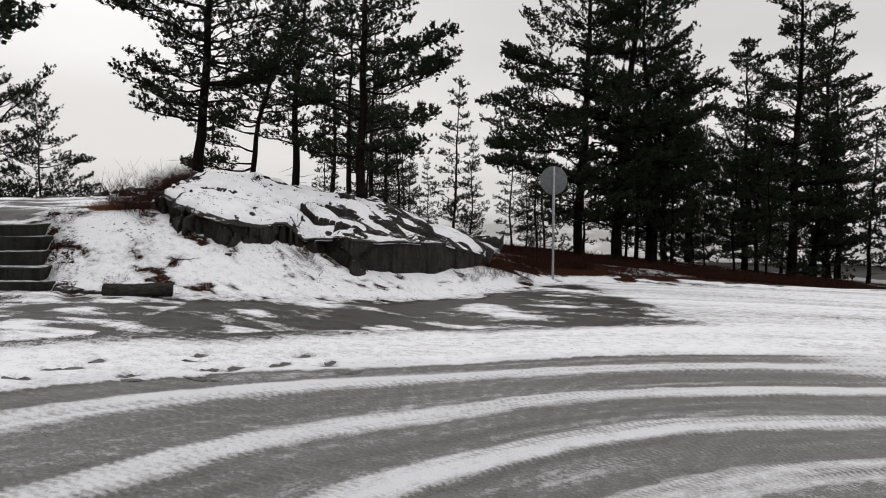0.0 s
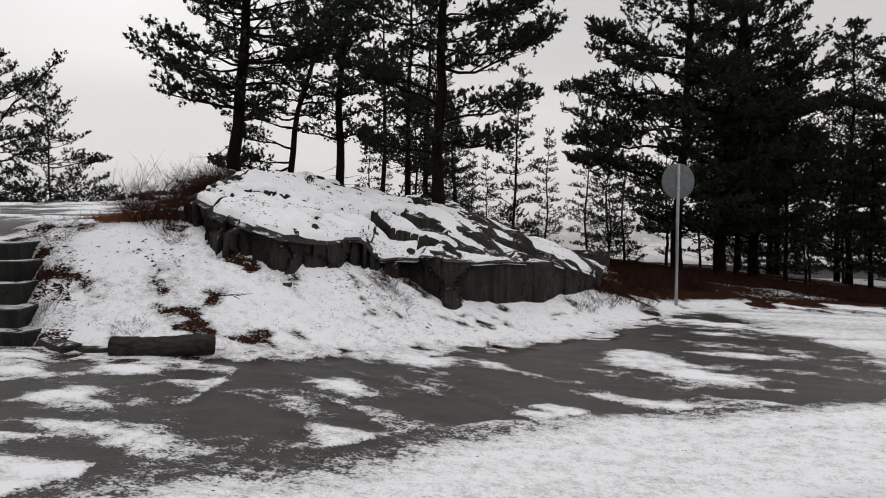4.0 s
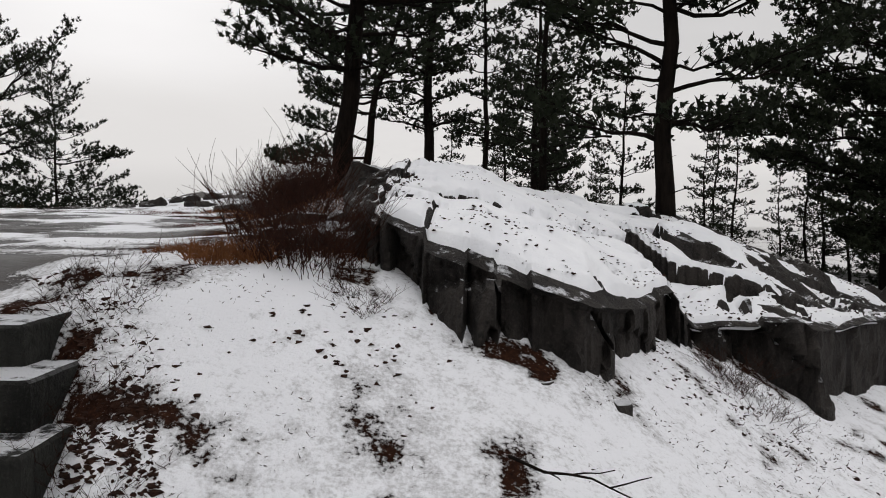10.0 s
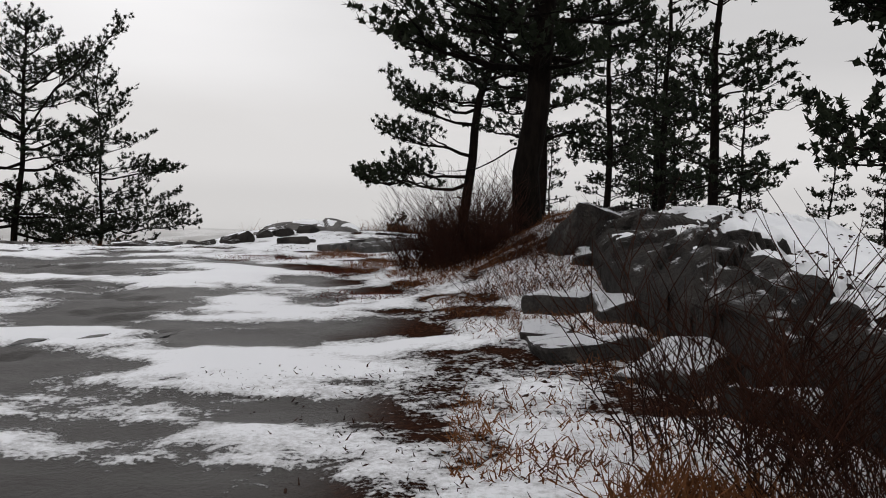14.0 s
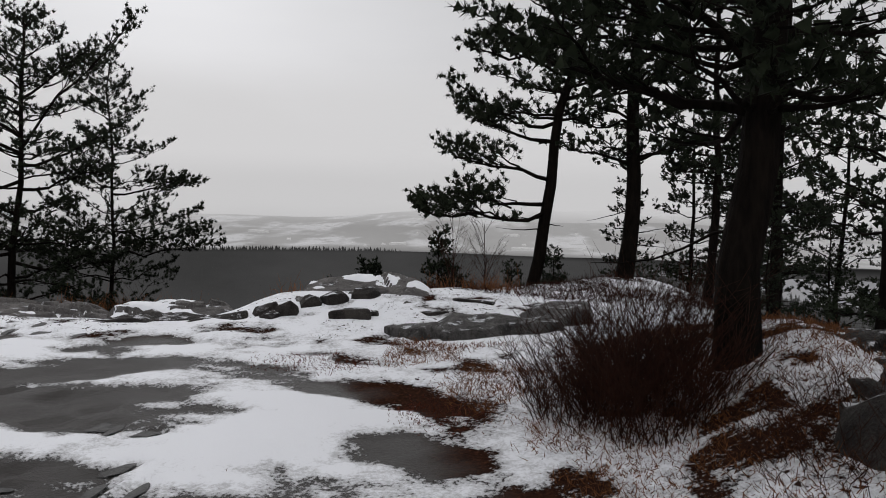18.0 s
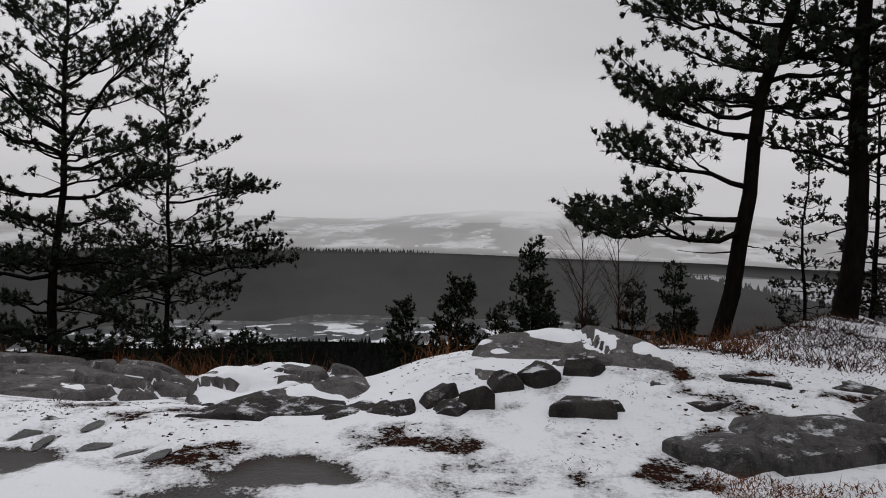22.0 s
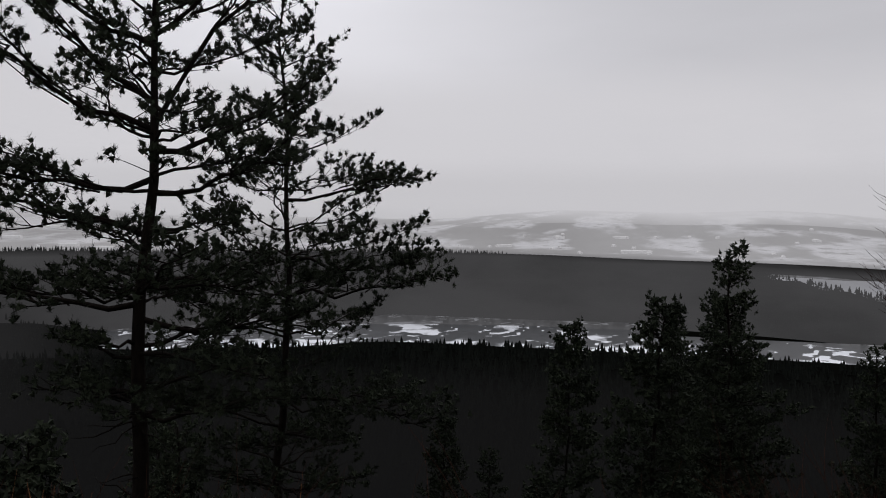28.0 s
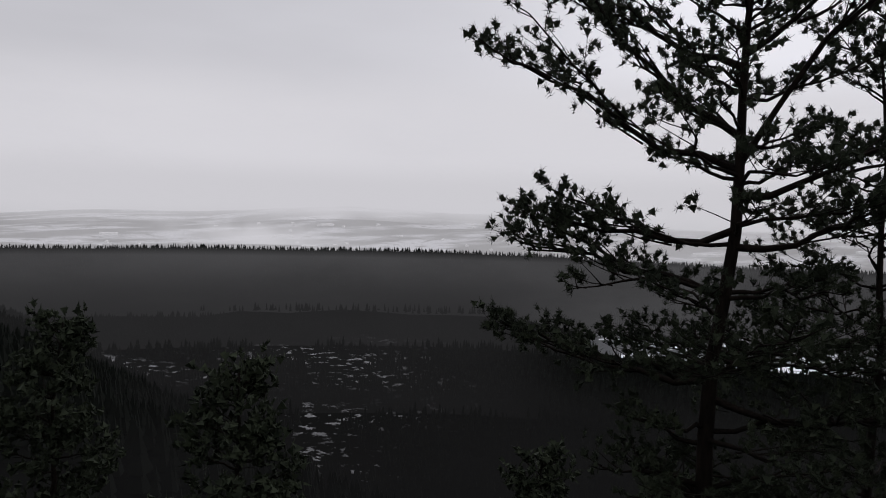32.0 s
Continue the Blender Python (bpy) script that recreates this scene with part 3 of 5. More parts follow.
def tufts(centres, ways, rnd, length=0.085, needles=14, width=0.011):
    """Bunches of needles: thin blades that fan out round each way."""
    n = len(centres) * needles
    c, w = np.repeat(centres, needles, 0), np.repeat(ways, needles, 0)
    d = rnd.normal(size=(n, 3))
    d /= np.linalg.norm(d, axis=1)[:, None]
    d = d + w * 0.65 + np.array([0, 0, 0.15])
    d /= np.linalg.norm(d, axis=1)[:, None]
    ln = length * rnd.uniform(0.55, 1.05, (n, 1))
    base = c - w * rnd.uniform(-0.2, 1.3, (n, 1)) * length
    side = np.cross(d, rnd.normal(size=(n, 3)))
    side /= np.linalg.norm(side, axis=1)[:, None] + 1e-9
    v = np.stack([base + side * width * 0.8, base - side * width * 0.8, base + d * ln], 1).reshape(-1, 3)
    f = np.arange(n * 3).reshape(-1, 3)
    # the dense heart of each bunch
    m = len(centres)
    a = rnd.normal(size=(m, 3))
    a /= np.linalg.norm(a, axis=1)[:, None]
    e = np.cross(a, rnd.normal(size=(m, 3)))
    e /= np.linalg.norm(e, axis=1)[:, None]
    g = np.cross(a, e)
    r = length * rnd.uniform(0.38, 0.62, (m, 1))
    core = np.stack([a * r, -a * r * 0.5 + e * r, -a * r * 0.5 - e * r * 0.5 + g * r * 0.87, -a * r * 0.5 - e * r * 0.5 - g * r * 0.87], 1) + (centres - ways * length * 0.3)[:, None]
    k = len(v) + np.arange(m)[:, None, None] * 4
    four = np.array([[0, 1, 2], [0, 2, 3], [0, 3, 1], [1, 3, 2]])[None]
    return np.concatenate([v, core.reshape(-1, 3)]), np.concatenate([f, (k + four).reshape(-1, 3)])


def branch_line(start, az, length, rise, rnd, droop=0.0, pieces=7):
    t = np.linspace(0, 1, pieces)
    wig = np.cumsum(rnd.normal(0, 0.07, pieces)) * length
    out = t * length
    up = rise * length * t + droop * length * t * t
    a = az + np.cumsum(rnd.normal(0, 0.10, pieces))
    return np.stack([start[0] + out * np.cos(a), start[1] + out * np.sin(a), start[2] + up + wig * 0.55], -1)


def pine(label, base, height, radius, seed, lean=(0, 0), bow=0.0, bare=0.25, spread_at=1.6, whorls=13, per=5, dense=1.0, limbs=(), dead=6, size=1.0, group="pines on the hilltop", tip=0.55, blades=7, wide=0.019, profile=None):
    """A Scots pine: lean is the offset of its top, bare the share of the trunk without green, limbs are big forked boughs (height, azimuth in degrees, length, rise)."""
    rnd = np.random.default_rng(seed)
    whorls = int(whorls * 0.70)
    ob = tagged(new("pine_tree"), label, "tree", group)
    ob.location = base
    hs = np.linspace(0, 1, 16)
    sway = np.cumsum(rnd.normal(0, 0.012, (16, 2)), 0) * height * 0.35
    line = np.stack([lean[0] * hs + bow * np.sin(hs * math.pi) + sway[:, 0], lean[1] * hs + sway[:, 1], hs * height - 0.25 * (hs == 0)], -1)
    stem = Heap()
    rad = radius * (1 - hs * 0.86) * (1 + 0.22 * np.exp(-hs * 26))
    stem.add(*tube(line, rad, 9))
    trunk = part("trunk", stem.mesh("trunk", BARK), ob)
    at = lambda h: np.array([np.interp(h, hs * height, line[:, k]) for k in range(3)])
    made, centres, ways = [], [], []

    def sprays(boughs, pts, share, count, reach):
        """Short twigs that end in needle tufts, on the outer share of a branch."""
        for q in range(count):
            tt = 1.0 if q == 0 else 1 - share * rnd.random() ** 1.2
            k = tt * (len(pts) - 1)
            i = min(int(k), len(pts) - 2)
            p = pts[i] + (pts[i + 1] - pts[i]) * (k - i)
            d = pts[i + 1] - pts[i]
            d = d / (np.linalg.norm(d) + 1e-9)
            tw = d * rnd.uniform(0.3, 0.9) + rnd.normal(0, 0.45, 3) + np.array([0, 0, 0.40])
            tw /= np.linalg.norm(tw)
            end = p + tw * rnd.uniform(0.3, 1.0) * reach
            wide = np.cross(tw, (0.3, 0.2, 0.9)) * 0.005
            boughs.add(np.array([p - wide, p + wide, end + wide * 0.6, end - wide * 0.6]), np.array([[0, 1, 2, 3]]))
            centres.append(end)
            ways.append(tw)
            if rnd.random() < 0.35:
                centres.append(end - tw * rnd.uniform(0.05, 0.12) + rnd.normal(0, 0.055, 3))
                ways.append(tw)

    def grow(boughs, start, az, length, rise, r, droop, share, big):
        """A bough that fans out into a flat pad of side twigs."""
        pts = branch_line(start, az, length, rise, rnd, droop)
        boughs.add(*tube(pts, r * np.linspace(1, 0.2, len(pts)), 4))
        sprays(boughs, pts, 0.25, max(2, int(3 * dense)), 0.15 * size)
        n2 = max(3, int((3.0 + 5.6 * length) * dense))
        for q in range(n2):
            t = 1 - share * (q + rnd.random()) / n2
            k = t * (len(pts) - 1)
            i = min(int(k), len(pts) - 2)
            p = pts[i] + (pts[i + 1] - pts[i]) * (k - i)
            ln = (0.12 + 0.50 * length * (1.12 - t)) * rnd.uniform(0.6, 1.15)
            sub_az = az + (1 if q % 2 else -1) * rnd.uniform(0.45, 1.1)
            if big and q % 3 == 0:
                grow(boughs, p, sub_az, ln * 1.35 + 0.15, rise * 0.5 + rnd.uniform(0.0, 0.35), r * 0.5, 0.1, 0.75, False)
                continue
            sub = branch_line(p, sub_az, ln, rise * 0.6 + rnd.uniform(-0.05, 0.30), rnd, 0.15, 3)
            boughs.add(*tube(sub, max(0.005, r * 0.35) * np.linspace(1, 0.35, 3), 3))
            sprays(boughs, sub, 0.75, max(2, int((1.8 + ln * 6.2) * dense)), 0.19 * size)

    def bough(start, az, length, rise, r, droop, share=0.75, big=False):
        heap = Heap()
        grow(heap, start, az, length, rise, r, droop, share, big)
        made.append(heap)

    for k in range(whorls):
        f = (k + rnd.uniform(0.1, 0.9)) / whorls
        h = height * (bare + (1 - bare) * f)
        if h > height * 0.985:
            continue
        shape = min(1.0, 0.55 + 1.8 * f) * (1 - f) ** tip + 0.06 if profile is None else float(np.interp(h, *zip(*profile))) / spread_at
        for j in range(per):
            if rnd.random() < 0.12:
                continue
            az = (j + k * 0.37 + rnd.uniform(-0.25, 0.25)) * 2 * math.pi / per
            ln = spread_at * shape * rnd.uniform(0.45, 1.12)
            if ln < 0.12:
                continue
            bough(at(h + rnd.uniform(-0.08, 0.08)), az, ln, rnd.uniform(-0.10, 0.20) + 0.55 * f * f, radius * 0.20 * (1 - 0.6 * f) + 0.005, rnd.uniform(0.0, 0.22))
    for h, az, ln, rise in limbs:
        bough(at(h), radians(az), ln, rise, radius * 0.27 + 0.004, 0.06, 0.72, True)
    for _ in range(4):
        bough(at(height * rnd.uniform(0.93, 0.99)), rnd.uniform(0, 6.28), min(0.16 * spread_at, 0.28) * rnd.uniform(0.5, 1), rnd.uniform(0.5, 1.1), 0.008, 0.0, 0.9)
    for _ in range(dead):
        h = height * rnd.uniform(bare * 0.35, bare + 0.1)
        pts = branch_line(at(h), rnd.uniform(0, 6.28), rnd.uniform(0.3, 0.9) * spread_at * 0.6, rnd.uniform(-0.3, 0.1), rnd, 0.05, 6)
        heap = Heap()
        heap.add(*tube(pts, 0.013 * np.linspace(1, 0.15, 6), 4))
        made.append(heap)
    for heap in made:
        part("branch", heap.mesh("branch", BARK), trunk)
    v, f = tufts(np.array(centres), np.array(ways), rnd, 0.088 * size, blades, wide)
    part("crown", mesh_np("crown", v, f, NEEDLE, False), ob, "dark green tufts of needles with gaps of sky")
    return ob


def blades_np(points, heights, rnd, lean=0.5, width=0.006):
    """Grass blades as thin bent strips at the points."""
    n = len(points)
    d = rnd.normal(0, lean, (n, 3))
    d[:, 2] = 1
    d /= np.linalg.norm(d, axis=1)[:, None]
    bend = rnd.normal(0, 0.25, (n, 3))
    side = np.cross(d, rnd.normal(size=(n, 3)))
    side /= np.linalg.norm(side, axis=1)[:, None] + 1e-9
    h = heights[:, None]
    mid, end = points + d * h * 0.55, points + (d + bend) * h
    w = side * width
    v = np.stack([points - w, points + w, mid + w * 0.7, mid - w * 0.7, end + w * 0.15, end - w * 0.15], 1).reshape(-1, 3)
    k = np.arange(n)[:, None] * 6
    return v, np.concatenate([k + [0, 1, 2, 3], k + [3, 2, 4, 5]])


def shrub(label, x, y, radius, height, stems, seed, lean=0.7, mat=None, category="shrub", z=None, apart=0):
    """A leafless bush of arching, forking stems."""
    rnd = np.random.default_rng(seed)
    ob = tagged(new("shrub"), label, category)
    ob.location = (x, y, ground_z(x, y) if z is None else z)
    rest = Heap()
    thick = min(0.012, 0.0014 + 0.0030 * height)
    for count in range(stems):
        heap = Heap() if count < apart else rest
        a, rr = rnd.uniform(0, 6.28), radius * 0.75 * math.sqrt(rnd.random())
        h = height * rnd.uniform(0.45, 1.05)
        t = np.linspace(0, 1, 6)
        out = lean * h * t ** 1.6 * rnd.uniform(0.3, 1.1)
        bx, by = rr * math.cos(a), rr * math.sin(a)
        a2 = a + rnd.normal(0, 0.5)
        gz = ground_z(x + bx, y + by) - ob.location[2]
        pts = np.stack([bx + out * math.cos(a2) + np.cumsum(rnd.normal(0, 0.012 + 0.03 * h, 6)), by + out * math.sin(a2) + np.cumsum(rnd.normal(0, 0.012 + 0.03 * h, 6)), gz - 0.05 + h * t], -1)
        heap.add(*tube(pts, thick * np.linspace(1, 0.35, 6), 3))
        for _ in range(5):
            k = rnd.integers(1, 5)
            sub = branch_line(pts[k], rnd.uniform(0, 6.28), min(0.5, h * rnd.uniform(0.15, 0.42)), rnd.uniform(0.2, 1.6), rnd, 0.1, 4)
            heap.add(*tube(sub, thick * 0.62 * np.linspace(1, 0.4, 4), 3))
        if count < apart:
            part("stem", heap.mesh("stem", mat or TWIG), ob)
    tagged(part("tangle", rest.mesh("tangle", mat or TWIG), ob, "tangle of thin brown leafless twigs"), kind="stuff")
    return ob


def at_ground(x, y, sink=0.05):
    return (x, y, ground_z(x, y) - sink)


# ---- rocky knoll beside the road ----
def curve(points, u):
    p = np.asarray(points, float)
    k = np.linspace(0, 1, len(p))
    return np.stack([np.interp(u, k, p[:, i]) for i in range(p.shape[1])], -1)


KNOLL_FRONT = ((-5.55, 17.6), (-5.45, 15.6), (-5.15, 14.1), (-4.85, 13.15), (-4.25, 12.68), (-3.62, 12.72), (-2.88, 13.92), (-2.62, 14.15), (-1.70, 14.30), (0.02, 16.2), (1.1, 17.9))
KNOLL_BACK = ((-5.3, 19.2), (-5.1, 19.6), (-4.8, 19.8), (-4.5, 19.9), (-4.1, 19.9), (-3.6, 19.9), (-2.9, 19.8), (-2.3, 19.6), (-1.4, 19.5), (0.4, 19.4), (1.5, 19.0))
KNOLL_LIP = (2.15, 1.98, 1.86, 1.74, 1.50, 1.26, 1.22, 0.99, 0.95, 0.86, 0.42)
KNOLL_CREST = (2.26, 2.32, 2.35, 2.33, 2.26, 2.10, 1.98, 1.90, 1.68, 1.05, 0.55)
KNOLL_STEEP = (0.8, 0.8, 0.85, 0.9, 0.85, 0.9, 0.95, 0.95, 1.0, 1.0, 1.0)


def knoll_surface(nu=300, nv=150, face_rows=34):
    u = np.linspace(0, 1, nu)
    knots = np.linspace(0, 1, 11)
    front, rear = curve(KNOLL_FRONT, u), curve(KNOLL_BACK, u)
    lip, crest, steep = (np.interp(u, knots, q) for q in (KNOLL_LIP, KNOLL_CREST, KNOLL_STEEP))
    away = (front - rear) / np.linalg.norm(front - rear, axis=1)[:, None]
    # blocky joints: the face steps in and out, the lip up and down
    cells = np.floor(u * 17 + 0.7 * np.sin(u * 31) + 0.8).astype(int)
    joint = np.abs((u * 17 + 0.7 * np.sin(u * 31) + 0.8) % 1.0 - 0.5)
    blocks = np.random.default_rng(77)
    jut = (blocks.uniform(-0.10, 0.10, 40)[cells] - 0.07 * smooth_step(0.475, 0.5, joint) + (value_noise(u * 60, u * 0, 2.5, 4, 21) - 0.5) * 0.07)
    lip = lip + blocks.uniform(-0.045, 0.045, 40)[cells] + (value_noise(u * 60, u * 0 + 9, 3.0, 3, 22) - 0.5) * 0.10
    v = np.concatenate([np.linspace(-1, 0, face_rows), np.linspace(0, 1, nv - face_rows + 1)[1:]])
    k = np.clip(v, 0, 1)[None, :]
    q = np.clip(-v, 0, 1)[None, :]
    P = np.zeros((nu, nv, 3))
    P[..., :2] = front[:, None] + (rear - front)[:, None] * k[..., None] + (away * jut[:, None])[:, None] * np.exp(-k * 45)[..., None] + away[:, None] * ((0.04 * q - 0.05 * np.exp(-q * 9))[..., None] * (v < 0)[None, :, None])
    rise = np.sin(np.clip(k / 0.76, 0, 1) * math.pi / 2) ** steep[:, None]
    P[..., 2] = lip[:, None] + (crest - lip)[:, None] * rise - smooth_step(0.76, 1.0, k) * (crest[:, None] - 0.9) - q * 1.25
    a = value_noise(P[..., 0] - P[..., 1] * 0.4, P[..., 1] * 1.7 + P[..., 0] * 0.8, 1.2, 5, 23) - 0.5
    ledge = np.abs(value_noise((P[..., 0] + P[..., 1] * 0.5) * 0.6, (P[..., 1] - P[..., 0] * 0.2) * 1.3, 1.2, 3, 24) - 0.5)
    top = smooth_step(0.0, 0.10, k)
    slope = P[..., 0] * 0.75 + P[..., 1] * 0.45
    cross = (P[..., 1] - P[..., 0] * 0.5) * 1.5
    shelf, edge = plates_np(slope, cross, 90, 27, 0.038, 0.07)
    P[..., 2] += top * (a * 0.22 + shelf - 0.10 * smooth_step(0.06, 0.0, ledge) - 0.05 * smooth_step(0.05, 0.0, edge))
    chip = value_noise(np.repeat(u[:, None] * 45, nv, 1), P[..., 2] * 1.3, 0.8, 5, 25) - 0.5
    groove = smooth_step(0.05, 0.0, np.abs(value_noise(np.repeat(u[:, None] * 50, nv, 1), P[..., 2] * 0.35, 1.6, 2, 26) - 0.5))
    facet, crack = plates_np(np.repeat(u[:, None] * 13, nv, 1), P[..., 2] * 0.8, 70, 28, 0.07, 0.16, 0.12)
    P[..., :2] += away[:, None] * ((facet - 0.05 * smooth_step(0.05, 0.0, crack)) * (v < -0.01)[None, :])[..., None]
    P[..., :2] += away[:, None] * ((chip * 0.13 + np.floor(chip * 7) * 0.022 - groove * 0.06) * (v < -0.01)[None, :])[..., None]
    return P


KN = knoll_surface()
knoll = tagged(new("rock_outcrop"), "dark bedrock knoll with a steep face and snow on top", "rock")
part("bedrock", mesh_np("bedrock", KN.reshape(-1, 3), grid_faces(*KN.shape[:2]), ROCK, False), knoll)


def snow_sheet(P, thick, cover, seed, cut=0.5, hold=0.0, soften=0):
    """Snow lying on a surface: a skin that dips under it where the snow is gone."""
    gu, gv = np.gradient(P, axis=0), np.gradient(P, axis=1)
    n = np.cross(gu, gv)
    n /= np.linalg.norm(n, axis=2)[..., None] + 1e-9
    flat = smooth_step(0.45, 0.8, np.abs(n[..., 2]))
    m = value_noise(P[..., 0] * 0.8 + P[..., 1] * 0.3, P[..., 1] * 1.6 + P[..., 0] * 0.7, 0.8, 5, seed) * 0.68 + value_noise(P[..., 0], P[..., 1], 0.22, 3, seed + 1) * 0.32
    m = (m + cover - cut) * flat - (1 - flat) * 0.3
    m = m - 2.0 * hold
    Q = P.copy()
    for _ in range(soften):
        z = Q[..., 2].copy()
        z[1:-1, 1:-1] = (z[1:-1, 1:-1] * 2 + z[:-2, 1:-1] + z[2:, 1:-1] + z[1:-1, :-2] + z[1:-1, 2:]) / 6
        Q[..., 2] = np.where(flat > 0.02, z, Q[..., 2])
    Q[..., 2] += np.clip(m * 6, -1, 1) * thick
    return Q, m


def snow_mesh(name, Q, m, mat):
    """The skin, cut away where no snow lies."""
    f = grid_faces(*m.shape)
    f = f[m.ravel()[f].max(1) > -0.04]
    used, back = np.unique(f, return_inverse=True)
    return mesh_np(name, Q.reshape(-1, 3)[used], back.reshape(f.shape), mat)


kv = np.linspace(0, 1, KN.shape[1])[None, :]
ku = np.linspace(0, 1, KN.shape[0])[:, None]
KQ, KM = snow_sheet(KN, 0.055, 0.17 - 0.07 * smooth_step(0.5, 0.7, ku) + 0.15 * smooth_step(0.25, 0.4, ku) * smooth_step(0.85, 0.5, ku) * smooth_step(0.75, 0.45, kv) - 0.16 * smooth_step(0.6, 0.85, kv) - 0.36 * smooth_step(0.34, 0.14, ku), 31, hold=(kv < 0.235) | ((ku < 0.26) & (kv < 0.36)), soften=4)
part("snow_cap", snow_mesh("snow_cap", KQ, KM, SNOW), knoll, "broken cover of thin snow")


# ---- boulders and slabs ----
def boulder(label, x, y, sx, sy, sz, seed, turn=0.0, mat=None, lift=0.0, points=17, rough=0.045, name="rock"):
    """An angular block: a hull of random points, its edges worn and its faces chipped."""
    rnd = np.random.default_rng(seed)
    bm = bmesh.new()
    d = rnd.uniform(-1, 1, (points, 3))
    d[:, :2] = np.sign(d[:, :2]) * np.abs(d[:, :2]) ** 0.55
    d[:, 2] = np.where(np.arange(points) % 2, rnd.uniform(0.15, 0.85, points) - 0.35 * np.abs(d[:, 0]), -1)
    for q in d:
        bm.verts.new((q[0] * sx, q[1] * sy, q[2] * sz))
    hull = bmesh.ops.convex_hull(bm, input=bm.verts)
    bmesh.ops.delete(bm, geom=[g for g in hull["geom_interior"] if isinstance(g, bmesh.types.BMVert)], context="VERTS")
    bmesh.ops.dissolve_limit(bm, angle_limit=0.15, verts=bm.verts, edges=bm.edges)
    bmesh.ops.bevel(bm, geom=bm.edges[:], offset=0.03 * min(sx, sy, sz) + 0.003, segments=1, affect="EDGES", clamp_overlap=True)
    bmesh.ops.triangulate(bm, faces=bm.faces)
    for _ in range(3):
        longest = [e for e in bm.edges if e.calc_length() > 0.07]
        if not longest or len(bm.verts) > 6000:
            break
        bmesh.ops.subdivide_edges(bm, edges=longest, cuts=1)
        bmesh.ops.triangulate(bm, faces=bm.faces)
    off = Vector(rnd.uniform(0, 50, 3))
    amp = rough * min(sx, sy, sz) * 2
    for v in bm.verts:
        v.co += amp * noise.noise_vector(v.co * 3.0 + off) + 0.4 * amp * noise.noise_vector(v.co * 9.0 + off)
    me = bpy.data.meshes.new(name)
    bm.to_mesh(me)
    bm.free()
    me.polygons.foreach_set("use_smooth", np.zeros(len(me.polygons), bool))
    me.materials.append(mat or BLOCK)
    ob = tagged(new(name, me), label, "rock")
    ob.matrix_world = pose(x, y, ground_z(x, y) + lift, 0, 0, turn)
    return ob



def slab(label, x0, x1, y0, y1, top, seed, mat, dip=0.12, plates=1.3, cell=0.03, cover=-0.14):
    """A low back of bedrock: a rounded pad with open cracks; its rim goes down into the ground."""
    nu, nv = int((x1 - x0) / cell), int((y1 - y0) / cell)
    u, v = np.meshgrid(np.linspace(-1, 1, nu), np.linspace(-1, 1, nv), indexing="ij")
    x, y = (x0 + x1) / 2 + u * (x1 - x0) / 2, (y0 + y1) / 2 + v * (y1 - y0) / 2
    wave = value_noise(x, y, 0.9, 3, seed) - 0.5
    r = np.maximum((np.abs(u) ** 3.2 + np.abs(v) ** 2.6) ** (1 / 2.8) + wave * 0.34, 0)
    body = 1 - np.clip(r, 0, 1.25) ** 14
    # plates of rock between open joints, each a little tilted
    rnd = np.random.default_rng(seed)
    n = max(5, int((x1 - x0) * (y1 - y0) * plates))
    px, py = rnd.uniform(x0, x1, n), rnd.uniform(y0, y1, n)
    bent = value_noise(x, y, 0.5, 3, seed + 3) - 0.5
    d = np.stack([np.hypot((x + bent * 0.25 - a) * 0.8, (y + bent * 0.25 - b) * 1.3) for a, b in zip(px, py)])
    order = np.argsort(d, 0)
    first, second = np.take_along_axis(d, order[:1], 0)[0], np.take_along_axis(d, order[1:2], 0)[0]
    own = order[0]
    gap = smooth_step(0.055, 0.01, second - first) * smooth_step(0.25, 0.45, value_noise(x, y, 0.6, 2, seed + 4))
    plate = rnd.uniform(-0.035, 0.035, n)[own] + rnd.normal(0, 0.06, n)[own] * (x - px[own]) + rnd.normal(0, 0.08, n)[own] * (y - py[own])
    grain = value_noise(x * 0.6 + y * 0.3, y * 3.0, 0.35, 4, seed + 6) - 0.5
    z = top - 0.5 + 0.5 * body + dip * v * 0.5 + wave * 0.05 - gap * 0.08 + 1.0 * plate + grain * 0.04
    P = np.stack([x, y, z], -1)
    ob = tagged(new("bedrock_slab"), label, "rock")
    part("stone", mesh_np("stone", P.reshape(-1, 3), grid_faces(nu, nv), mat), ob)
    Q, m = snow_sheet(P, 0.028, cover, seed + 5)
    Q[..., 2] += gap * 0.035
    m = np.where(body < 0.2, -1, m + gap * 0.42 * smooth_step(0.38, 0.58, value_noise(x, y, 0.8, 2, seed + 8)))
    part("snow_patch", snow_mesh("snow_patch", Q, m, SNOW), ob, "thin snow in the cracks")
    return ob


